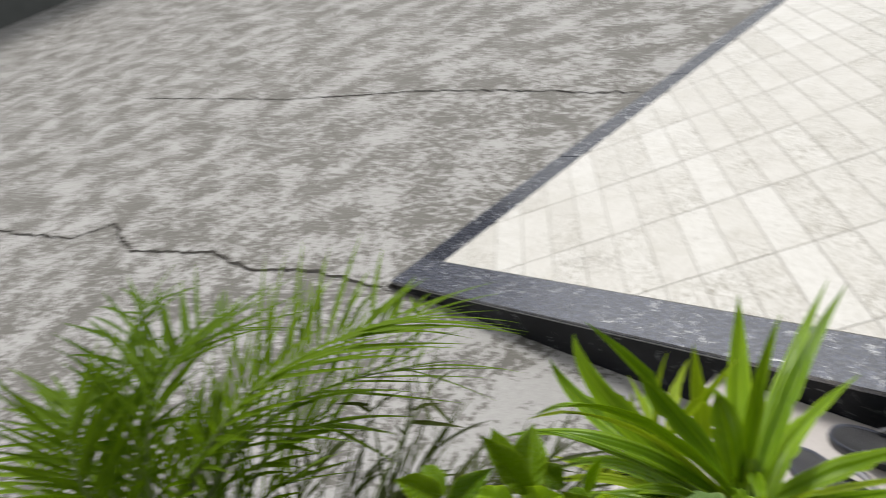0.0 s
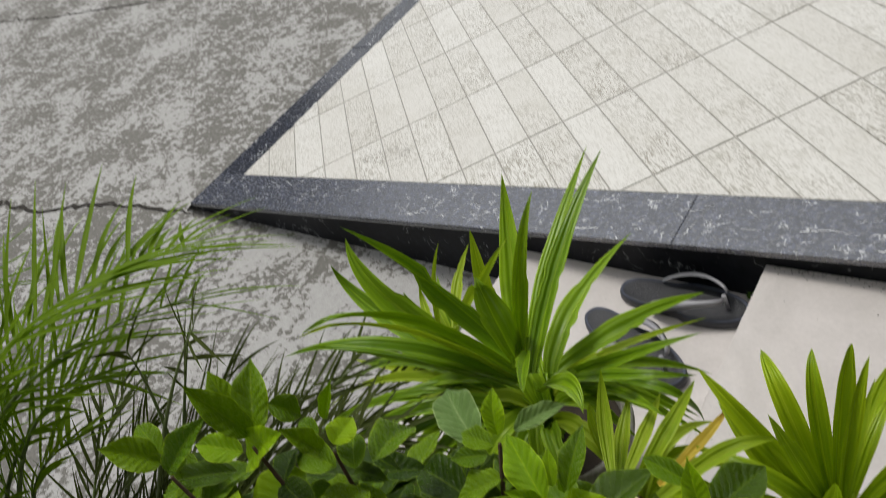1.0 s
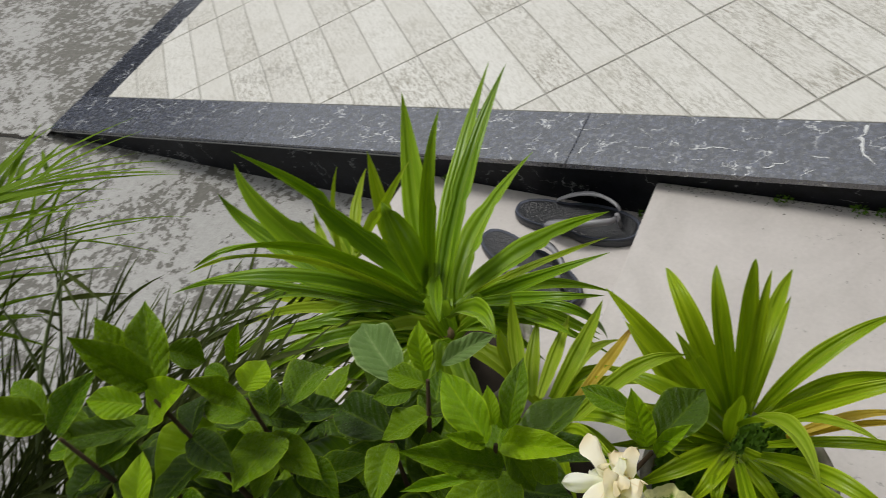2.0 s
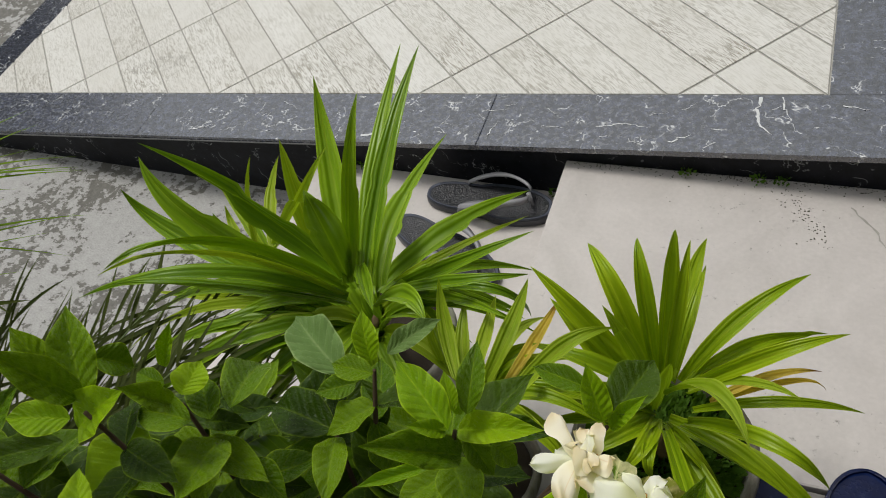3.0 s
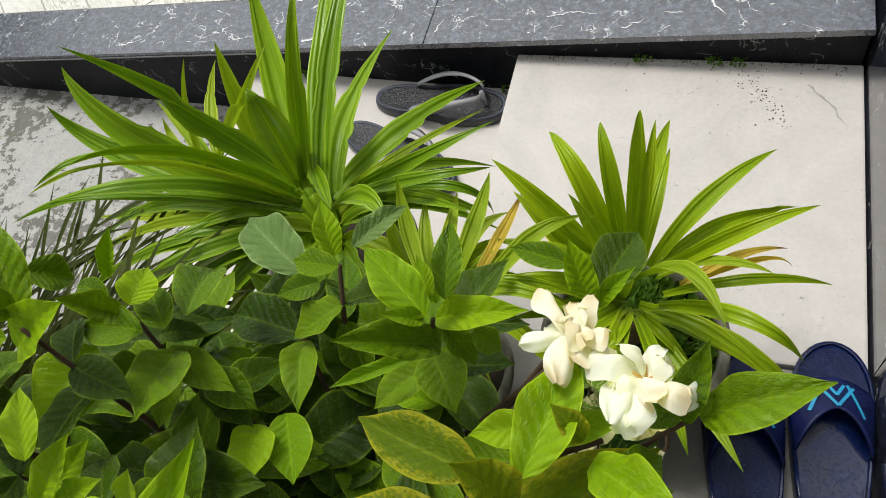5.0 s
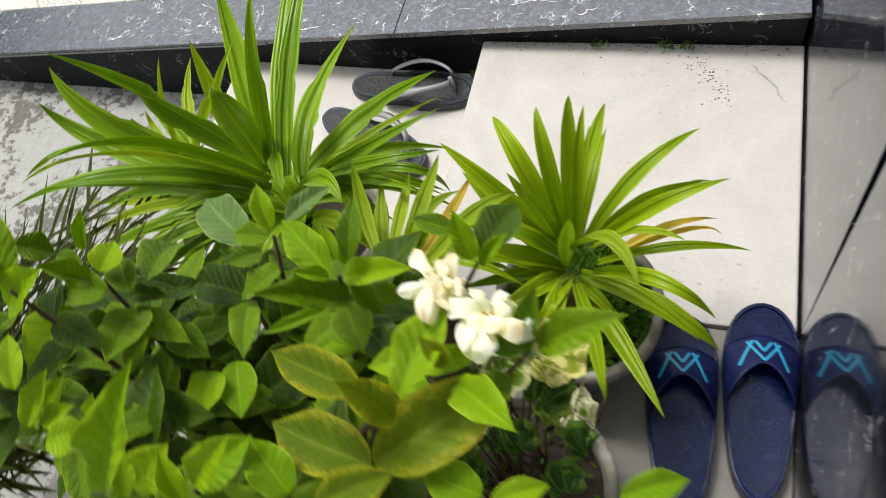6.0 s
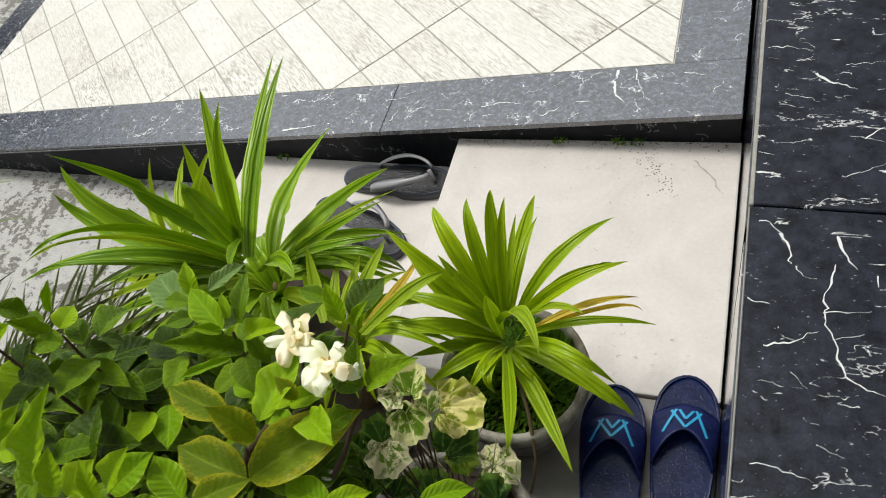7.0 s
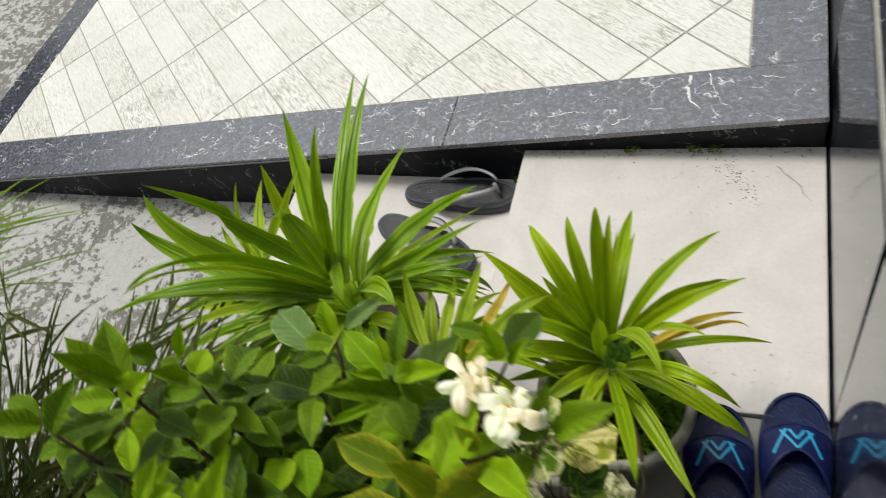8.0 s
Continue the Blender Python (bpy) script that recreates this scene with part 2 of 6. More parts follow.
def leaf_material(name, dark, light, rib, stripes=0.0, side=0.0, gloss=0.32, through=0.35, edge=None, tip=None, veined=0.30, ior=1.24):
    """A leaf with UVs across and along. stripes: lengthwise veins; side: slanting side veins; edge, tip: colours there."""
    n = Nodes(name)
    uv = n.add("TexCoord").outputs["UV"]
    sep = n.add("SeparateXYZ", Vector=uv)
    u, w = sep.outputs["X"], sep.outputs["Y"]
    off = n.math("ABSOLUTE", n.math("SUBTRACT", u, 0.5))
    rnd = n.add("ObjectInfo").outputs["Random"]
    spot = n.noise(n.coords("Object", (1, 1, 1), shift_by_object(n)), 24, 4, 0.6)
    col = n.mix(n.math("ADD", n.math("MULTIPLY", rnd, 0.55), n.math("MULTIPLY", spot, 0.45)), dark, light)
    height = n.math("MULTIPLY", spot, 1.3 if side else 0.5)
    if stripes:
        lines = n.math("SINE", n.math("MULTIPLY", u, stripes * 6.283))
        lines = n.math("ADD", n.math("MULTIPLY", lines, 0.5), 0.5)
        streak = n.add("CombineXYZ", X=n.math("ADD", n.math("MULTIPLY", u, 26.0), n.math("MULTIPLY", rnd, 50.0)), Y=n.math("MULTIPLY", w, 2.2), Z=0.0).outputs[0]
        streak = n.noise(streak, 1.0, 3, 0.6)
        col = n.mix(n.math("MULTIPLY", lines, 0.20), col, light)
        col = n.mix(n.ramp(streak, (0.48, 0.0), (0.70, 0.38)), col, light)
        band = n.ramp(off, (0.03, 0.10), (0.16, 0.38), (0.36, 0.08), (0.5, 0.0))
        col = n.mix(band, col, dark)
        col = n.mix(n.ramp(off, (0.38, 0.0), (0.5, 0.55)), col, light)
        height = n.math("ADD", height, n.math("MULTIPLY", lines, 0.6))
    if side:
        ph = n.math("SUBTRACT", n.math("MULTIPLY", w, side), n.math("MULTIPLY", n.math("POWER", off, 0.8), side * 0.42))
        ph = n.math("ADD", ph, n.math("MULTIPLY", spot, 0.5))
        saw = n.math("ABSOLUTE", n.math("SUBTRACT", n.math("FRACT", ph), 0.5))
        vein = n.ramp(saw, (0.0, 1.0), (0.09, 0.0))
        col = n.mix(n.math("MULTIPLY", vein, veined), col, rib)
        height = n.math("SUBTRACT", height, n.math("MULTIPLY", n.ramp(saw, (0.0, 1.0), (0.45, 0.0)), 2.0 * veined))
    mid = n.ramp(off, (0.0, 1.0), (0.035, 0.0))
    col = n.mix(n.math("MULTIPLY", mid, 0.7), col, rib)
    if side:
        # bright rim: light caught on an upturned margin, painted in lightened rib colour
        col = n.mix(n.ramp(off, (0.455, 0.0), (0.495, 0.7)), col, tuple(1.25 * c for c in rib))
        col = n.mix(n.math("MULTIPLY", n.ramp(off, (0.0, 0.35), (0.30, 0.0)), n.ramp(spot, (0.35, 0.0), (0.6, 1.0))), col, dark)
    if edge:
        rim = n.math("ADD", n.math("MULTIPLY", off, 2.0), n.math("MULTIPLY", n.math("SUBTRACT", spot, 0.5), 1.5))
        col = n.mix(n.ramp(rim, (0.62, 0.0), (1.15, 0.9)), col, edge)
    if tip:
        end = n.math("ADD", w, n.math("MULTIPLY", n.math("SUBTRACT", spot, 0.5), 0.5))
        col = n.mix(n.ramp(end, (0.72, 0.0), (0.95, 1.0)), col, tip)
    n.set(Base_Color=col, Roughness=n.math("ADD", n.math("MULTIPLY", spot, 0.2), gloss + 0.02), IOR=ior)
    if side:
        drops = n.ramp(n.noise(n.coords("Object", (1, 1, 1), shift_by_object(n)), 9 * side, 2, 0.5), (0.62, 0.0), (0.68, 1.0))
        height = n.math("ADD", height, n.math("MULTIPLY", drops, 0.8))
    n.bump(height, 0.6, 0.0018)
    glow = n.add("BsdfTranslucent", Color=n.mix(1.0, col, (1.5, 1.6, 0.5), "MULTIPLY"))
    both = n.add("MixShader", Fac=through)
    n.put(both, "in 1", n.bsdf.outputs[0])
    n.put(both, "in 2", glow.outputs[0])
    n.tree.links.new(both.outputs[0], n.out.inputs["Surface"])
    return n.mat


def variegated_material(name, pale, green, share, rim):
    """A round leaf, blotched in two colours along its rays. share: how much of it is green; rim: how pale its edge is."""
    n = Nodes(name)
    sep = n.add("SeparateXYZ", Vector=n.add("TexCoord").outputs["UV"])
    dx, dy = n.math("SUBTRACT", sep.outputs["X"], 0.5), n.math("SUBTRACT", sep.outputs["Y"], 0.25)
    angle = n.math("ARCTAN2", dy, dx)
    far = n.math("SQRT", n.math("ADD", n.math("MULTIPLY", dx, dx), n.math("MULTIPLY", dy, dy)))
    rnd = n.math("MULTIPLY", n.add("ObjectInfo").outputs["Random"], 40.0)
    polar = n.add("CombineXYZ", X=n.math("MULTIPLY", angle, 2.2), Y=n.math("ADD", n.math("MULTIPLY", far, 6.0), rnd), Z=rnd).outputs[0]
    blot = n.noise(polar, 1.0, 5, 0.66, 0.7)
    patch = n.ramp(blot, (share - 0.04, 1.0), (share + 0.02, 0.0))
    ux = n.math("SUBTRACT", sep.outputs["X"], 0.5)
    uy = n.math("SUBTRACT", sep.outputs["Y"], 0.5)
    out = n.math("SQRT", n.math("ADD", n.math("MULTIPLY", ux, ux), n.math("MULTIPLY", uy, uy)))
    out = n.math("ADD", out, n.math("MULTIPLY", n.math("SUBTRACT", blot, 0.5), 0.35))
    patch = n.math("MULTIPLY", patch, n.ramp(out, (0.36, 1.0), (0.42, 1.0 - rim)))
    tone = n.noise(polar, 4.0, 4, 0.6)
    col = n.mix(patch, n.mix(tone, tuple(0.8 * c for c in pale), pale), n.mix(tone, tuple(0.6 * c for c in green), green))
    ray = n.math("ABSOLUTE", n.math("SUBTRACT", n.math("FRACT", n.math("MULTIPLY", angle, 1.6)), 0.5))
    col = n.mix(n.ramp(ray, (0.0, 0.8), (0.10, 0.0)), col, pale)
    n.set(Base_Color=col, Roughness=0.40, IOR=1.30)
    n.bump(n.math("ADD", n.ramp(ray, (0.0, 0.0), (0.3, 1.0)), n.math("MULTIPLY", blot, 0.5)), 0.5, 0.0016)
    glow = n.add("BsdfTranslucent", Color=col)
    both = n.add("MixShader", Fac=0.25)
    n.put(both, "in 1", n.bsdf.outputs[0])
    n.put(both, "in 2", glow.outputs[0])
    n.tree.links.new(both.outputs[0], n.out.inputs["Surface"])
    return n.mat


CONCRETE = concrete_material()
# one wet marble twice: reflected sky left out of, then painted into, the colour
MARBLE_DIM = marble_material("dim_wet_marble", 0.14, 0.8, 1.0, 1.55, 1.5, 1.0, 0.53)
MARBLE_SHEEN = marble_material("sky_sheen_wet_marble", 0.14, 1.0, 1.0, 2.30, 2.7, 1.0, 0.56)
MARBLE_TOP = marble_material("black_marble_paving", 0.26, 0.0, 1.0, 1.24, 0.85, 2.6, 0.59)
MARBLE_FACE = marble_material("polished_black_marble", 0.02, 0.0, 0.6, 2.1)
MARBLE_DULL = marble_material("dull_black_marble", 0.5, 0.0, 0.8)
RISER = marble_material("dirty_black_riser", 0.45, 0.0, 0.40, 1.2, 0.32, 1.0, 0.58)
RISER.node_tree.nodes["Principled BSDF"].inputs["IOR"].default_value = 1.3
PLANK = plank_tile_material()
GROUT = plain_material("grey_grout", (0.45, 0.435, 0.40), 0.85, 0.4, 60, 0.4)
EDGE_GROUT = plain_material("chipped_grout", (0.42, 0.41, 0.38), 0.85, 0.6, 90, 0.6)
WHITE_SLAB = slab_material("pale_stone_slab", (0.548, 0.510, 0.492), (0.460, 0.428, 0.410))
CEMENT = plain_material("grey_cement", (0.30, 0.285, 0.265), 0.8, 0.4, 30, 0.4)
POT_CEMENT = pot_material()
SOIL = plain_material("dark_potting_soil", (0.045, 0.032, 0.022), 0.95, 0.6, 90, 1.0)
PLASTER = plain_material("painted_plaster", (0.62, 0.61, 0.58), 0.8, 0.15, 20, 0.2)
PANDAN = leaf_material("pandan_leaf", (0.046, 0.130, 0.002), (0.300, 0.460, 0.014), (0.34, 0.48, 0.03), 5.0, 0, 0.20, 0.15, ior=1.37)
PANDAN_LIGHT = leaf_material("light_pandan_leaf", (0.105, 0.210, 0.002), (0.400, 0.520, 0.012), (0.42, 0.54, 0.03), 5.0, 0, 0.22, 0.22, ior=1.35)
PANDAN_PALE = leaf_material("pale_pandan_leaf", (0.17, 0.28, 0.006), (0.40, 0.50, 0.035), (0.45, 0.54, 0.07), 5.0, 0, 0.30, 0.30, ior=1.3)
PANDAN_DRY = leaf_material("yellowed_pandan_leaf", (0.58, 0.38, 0.03), (0.72, 0.58, 0.12), (0.62, 0.54, 0.16), 4.0, 0, 0.5, 0.3, None, (0.16, 0.07, 0.02))
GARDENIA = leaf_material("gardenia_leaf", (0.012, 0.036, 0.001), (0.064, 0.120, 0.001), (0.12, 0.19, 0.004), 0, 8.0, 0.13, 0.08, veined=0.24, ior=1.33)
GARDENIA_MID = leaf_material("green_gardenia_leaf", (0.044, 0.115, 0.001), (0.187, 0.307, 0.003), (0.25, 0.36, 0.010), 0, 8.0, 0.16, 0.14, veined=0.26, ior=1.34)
GARDENIA_NEW = leaf_material("young_gardenia_leaf", (0.120, 0.265, 0.001), (0.330, 0.490, 0.005), (0.36, 0.50, 0.012), 0, 8.0, 0.20, 0.18, veined=0.28, ior=1.32)
GARDENIA_OLD = leaf_material("yellowing_gardenia_leaf", (0.080, 0.145, 0.002), (0.175, 0.235, 0.003), (0.28, 0.34, 0.012), 0, 8.0, 0.28, 0.24, (0.36, 0.34, 0.010), veined=0.20, ior=1.3)
GARDENIA_PALE = leaf_material("grey_green_gardenia_leaf", (0.11, 0.20, 0.055), (0.19, 0.29, 0.085), (0.30, 0.38, 0.16), 0, 8.0, 0.34, 0.16, veined=0.40)
VARIEGATED = [
    variegated_material("cream_variegated_leaf", (0.84, 0.76, 0.30), (0.36, 0.42, 0.035), 0.55, 0.15),
    variegated_material("mixed_variegated_leaf", (0.84, 0.81, 0.42), (0.20, 0.36, 0.03), 0.57, 0.8),
    variegated_material("dark_variegated_leaf", (0.18, 0.31, 0.04), (0.035, 0.100, 0.012), 0.62, 0.5),
    variegated_material("green_variegated_leaf", (0.36, 0.48, 0.06), (0.16, 0.29, 0.015), 0.55, 0.2),
    variegated_material("white_variegated_leaf", (0.86, 0.81, 0.54), (0.18, 0.32, 0.03), 0.50, 0.6),
]
PALM = leaf_material("palm_leaflet", (0.040, 0.098, 0.001), (0.185, 0.290, 0.010), (0.20, 0.30, 0.02), 0, 0, 0.45, 0.35)
PALM_DULL = leaf_material("dull_palm_leaflet", (0.022, 0.036, 0.006), (0.095, 0.115, 0.030), (0.12, 0.13, 0.04), 0, 0, 0.55, 0.25)
PALM_STALK = plain_material("palm_stalk", (0.16, 0.22, 0.06), 0.5, 0.3, 60)
WOOD = plain_material("brown_twig", (0.085, 0.052, 0.026), 0.95, 0.5, 70, 0.6)
DEAD = plain_material("dead_leaf_base", (0.24, 0.16, 0.085), 0.85, 0.5, 50, 0.5)
PETAL = leaf_material("white_petal", (0.86, 0.85, 0.80), (0.90, 0.89, 0.85), (0.86, 0.85, 0.79), 0, 0, 0.5, 0.3)
PETAL_CREAM = leaf_material("cream_petal", (0.86, 0.78, 0.60), (0.90, 0.86, 0.77), (0.80, 0.66, 0.44), 0, 0, 0.5, 0.2, (0.90, 0.86, 0.76), (0.80, 0.68, 0.46))
STAMEN = plain_material("yellow_stamen", (0.62, 0.38, 0.08), 0.7, 0.3, 80)
RUBBER_GREY = rubber_material("grey_rubber_sole", (0.090, 0.100, 0.135), 0.50)
RUBBER_DARK = plain_material("dark_wet_rubber", (0.060, 0.063, 0.076), 0.35, 0.5, 60, 0.5)
INSOLE = plain_material("wet_shaded_insole", (0.026, 0.028, 0.036), 0.30, 0.9, 60, 2.0)
STRAP_GREY = plain_material("pale_grey_strap", (0.31, 0.305, 0.33), 0.35, 0.2, 60)
RUBBER_NAVY = rubber_material("navy_rubber", (0.003, 0.010, 0.060), 0.20)
RUBBER_BAND = rubber_material("navy_band", (0.010, 0.016, 0.085), 0.30)
FOOTBED = rubber_material("worn_dark_footbed", (0.004, 0.016, 0.095), 0.22)
CYAN = plain_material("cyan_mark", (0.03, 0.34, 0.60), 0.4, 0.25, 90)
MOSS = leaf_material("moss_leaf", (0.05, 0.12, 0.012), (0.13, 0.24, 0.03), (0.16, 0.28, 0.05), 0, 0, 0.6, 0.3)
CRACK = plain_material("dark_crack_filling", (0.035, 0.03, 0.024), 0.95, 0.5, 60)


# ---- mesh helpers ----
def finish(bm, name, material, smooth=True):
    me = bpy.data.meshes.new(name)
    bm.normal_update()
    bm.to_mesh(me)
    bm.free()
    me.materials.append(material)
    if smooth:
        for p in me.polygons:
            p.use_smooth = True
    return me


def part(name, bm, material, parent=None, label="", smooth=True, m=None):
    """Links a bmesh as one mesh object, under a thing or a part."""
    ob = new(name, finish(bm, name, material, smooth))
    ob.parent = parent
    if m is not None:
        ob.matrix_basis = m
    if label:
        tagged(ob, label)
    return ob


def share(name, mesh, parent, m):
    ob = new(name, mesh)
    ob.parent = parent
    ob.matrix_basis = m
    return ob


def empty(name, x=0.0, y=0.0, z=0.0):
    ob = new(name)
    ob.location = (x, y, z)
    return ob


def box_bm(x0, x1, y0, y1, z0, z1, bevel=0.0, segments=2):
    bm = bmesh.new()
    bmesh.ops.create_cube(bm, size=1, matrix=Matrix.Translation(((x0 + x1) / 2, (y0 + y1) / 2, (z0 + z1) / 2)) @ Matrix.Diagonal((x1 - x0, y1 - y0, z1 - z0, 1)))
    if bevel:
        bmesh.ops.bevel(bm, geom=bm.edges[:], offset=bevel, segments=segments, profile=0.6, affect="EDGES")
    return bm


def prism_bm(outline, z0, z1, bevel=0.0):
    """A convex or simple outline (x, y) raised from z0 to z1, with a small chamfer on top."""
    bm = bmesh.new()
    cx = sum(p[0] for p in outline) / len(outline)
    cy = sum(p[1] for p in outline) / len(outline)

    def ring(z, inset):
        out = []
        for x, y in outline:
            d = math.hypot(x - cx, y - cy) or 1
            k = max(0.0, 1 - inset / d)
            out.append(bm.verts.new((cx + (x - cx) * k, cy + (y - cy) * k, z)))
        return out

    rings = [ring(z0, 0), ring(z1 - bevel, 0)] + ([ring(z1, bevel)] if bevel else [])
    n = len(outline)
    for a, b in zip(rings, rings[1:]):
        for i in range(n):
            bm.faces.new((a[i], a[(i + 1) % n], b[(i + 1) % n], b[i]))
    bm.faces.new(rings[-1])
    bm.faces.new(rings[0][::-1])
    return bm


def tube_bm(points, radii, sides=6, bm=None):
    """A tapered tube along points."""
    bm = bm or bmesh.new()
    rings = []
    for i, p in enumerate(points):
        # insole colour holds both the damp mottling and the shade of the hollow
        p = Vector(p)
        d = (Vector(points[min(i + 1, len(points) - 1)]) - Vector(points[max(i - 1, 0)])).normalized()
        a = d.orthogonal().normalized()
        if rings:
            a = (last - d * last.dot(d)).normalized()
        last = a
        b = d.cross(a)
        r = radii[i] if isinstance(radii, (list, tuple)) else radii
        rings.append([bm.verts.new(p + (a * math.cos(k * math.tau / sides) + b * math.sin(k * math.tau / sides)) * r) for k in range(sides)])
    for s, t in zip(rings, rings[1:]):
        for k in range(sides):
            bm.faces.new((s[k], s[(k + 1) % sides], t[(k + 1) % sides], t[k]))
    bm.faces.new(rings[0][::-1])
    bm.faces.new(rings[-1])
    return bm


def lathe_bm(profile, sides=40, wobble=0.0, rng=None):
    """A turned body from a profile of (radius, height)."""
    bm = bmesh.new()
    rings = []
    ph = [rng.uniform(0, 6.28) for _ in range(3)] if rng else (0, 0, 0)
    for r, z in profile:
        ring = []
        for k in range(sides):
            a = k * math.tau / sides
            w = 1 + wobble * (math.sin(2 * a + ph[0]) + 0.6 * math.sin(5 * a + ph[1] + 9 * z) + 0.4 * math.sin(9 * a + ph[2]))
            ring.append(bm.verts.new((r * w * math.cos(a), r * w * math.sin(a), z)))
        rings.append(ring)
    for s, t in zip(rings, rings[1:]):
        for k in range(sides):
            bm.faces.new((s[k], s[(k + 1) % sides], t[(k + 1) % sides], t[k]))
    bm.faces.new(rings[0][::-1])
    bm.faces.new(rings[-1])
    return bm


def clip(poly, quad):
    """The part of a polygon that lies inside a convex quad (counter-clockwise)."""
    for (ax, ay), (bx, by) in zip(quad, quad[1:] + quad[:1]):
        out = []
        for p, q in zip(poly, poly[1:] + poly[:1]):
            sp = (bx - ax) * (p[1] - ay) - (by - ay) * (p[0] - ax)
            sq = (bx - ax) * (q[1] - ay) - (by - ay) * (q[0] - ax)
            if sp >= 0:
                out.append(p)
            if sp * sq < 0:
                k = sp / (sp - sq)
                out.append((p[0] + (q[0] - p[0]) * k, p[1] + (q[1] - p[1]) * k))
        poly = out
        if len(poly) < 3:
            return []
    return poly


# ---- ground ----
bm = bmesh.new()
bmesh.ops.create_grid(bm, x_segments=2, y_segments=2, size=150)
ground = part("ground", bm, CONCRETE, smooth=False)
GROUND_Z = -0.045
ground.location.z = GROUND_Z
tagged(ground, "mottled grey concrete yard with pale worn flakes and cracks", "ground", kind="structure")


def crack(points, wide, seed, z=0.004, parent=None, material=None, label="dark open crack", jitter=0.008):
    """A crooked crack in the concrete: an uneven dark ribbon with broken sides, set in its surface."""
    rng = random.Random(seed)
    bm = bmesh.new()
    line = []
    for (ax, ay), (bx, by) in zip(points, points[1:]):
        steps = max(2, int(math.hypot(bx - ax, by - ay) / (jitter * 3.75)))
        for k in range(steps):
            f = k / steps
            line.append((ax + (bx - ax) * f + rng.gauss(0, jitter), ay + (by - ay) * f + rng.gauss(0, jitter)))
    line.append(points[-1])
    prev = None
    for i, (x, y) in enumerate(line):
        nx, ny = line[min(i + 1, len(line) - 1)][0] - line[max(i - 1, 0)][0], line[min(i + 1, len(line) - 1)][1] - line[max(i - 1, 0)][1]
        d = math.hypot(nx, ny) or 1
        w = wide * rng.uniform(0.35, 1.2) * min(1, 0.2 + (len(line) - 1 - i) * 0.1)
        a = bm.verts.new((x - ny / d * w, y + nx / d * w, z))
        b = bm.verts.new((x + ny / d * w, y - nx / d * w, z))
        if prev:
            bm.faces.new((prev[0], prev[1], b, a))
        prev = (a, b)
    return part("crack", bm, material or CRACK, parent or ground, label, smooth=False)


crack([(-3.78, -0.79), (-3.27, -0.68), (-2.40, -0.47), (-2.24, -0.26), (-1.75, -0.36), (-1.20, -0.16), (-0.84, -0.16), (-0.43, -0.03), (0.0, 0.01)], 0.010, 3)
crack([(-4.81, 0.98), (-3.45, 1.15), (-2.75, 1.23), (-1.62, 1.50), (-0.83, 1.60), (-0.02, 1.67)], 0.006, 4)

# ---- sloping tiled ramp: built flat, then raised at the terrace side ----
SLOPE = Matrix.Rotation(radians(-6.95), 4, "Y")
RAMP_END = 4.6
floor = new("floor")
floor.matrix_world = SLOPE
tagged(floor, "sloping ramp of white wood-look tiles with black marble border", "floor", kind="structure")


def left_out(y):
    return 0.005 * y


def left_in(y):
    return 0.134 - 0.005 * y


# core under the tiles, down to the ground
bm = bmesh.new()
flat = [(0.014, 0.034), (2.545, 0.034), (2.545, RAMP_END), (left_out(RAMP_END) + 0.014, RAMP_END)]
top = [bm.verts.new((x, y, -0.013)) for x, y in flat]
low = [bm.verts.new(SLOPE.inverted() @ Vector(((SLOPE @ Vector((x, y, -0.013))).x, y, -0.10))) for x, y in flat]
bm.faces.new(top)
bm.faces.new(low[::-1])
for i in range(4):
    bm.faces.new((low[i], low[(i + 1) % 4], top[(i + 1) % 4], top[i]))
part("riser", bm, RISER, floor, "black stone riser streaked with dirt", smooth=False)
bm = prism_bm([(left_in(0.17), 0.17), (2.41, 0.17), (2.41, RAMP_END), (left_in(RAMP_END), RAMP_END)], -0.0125, -0.0028)
part("grout_bed", bm, GROUT, floor, "grey grout between tiles", smooth=False)

# black marble border pieces
for x0, x1 in ((None, 0.8396), (0.8404, 1.7596), (1.7604, 2.546)):
    if x0 is None:
        o = [(0.0, 0.02), (x1, 0.02), (x1, 0.176), (left_in(0.176), 0.176), (left_out(0.176), 0.18)]
    else:
        o = [(x0, 0.02), (x1, 0.02), (x1, 0.176), (x0, 0.176)]
    part("border_tile", prism_bm(o, -0.0125, 0.0, 0.0012), MARBLE_SHEEN, floor, "wet black marble with white veins", smooth=False)
y = 0.1768
while y < RAMP_END - 0.1:
    y1 = min(y + 0.80, RAMP_END)
    part("border_tile", prism_bm([(left_out(y), y), (left_in(y), y), (left_in(y1), y1 - 0.004), (left_out(y1), y1 - 0.004)], -0.0125, 0.0, 0.002), MARBLE_DIM, floor, smooth=False)
    part("border_tile", prism_bm([(2.404, y), (2.546, y), (2.546, y1 - 0.004), (2.404, y1 - 0.004)], -0.0125, 0.0, 0.002), MARBLE_SHEEN, floor, smooth=False)
    y = y1

part("nosing", box_bm(0.02, 1.45, 0.0165, 0.0205, -0.0125, -0.0085, 0.0012, 1), plain_material("worn_edge", (0.20, 0.20, 0.20), 0.5, 0.6, 90), floor, "thin worn grey edge", smooth=False)

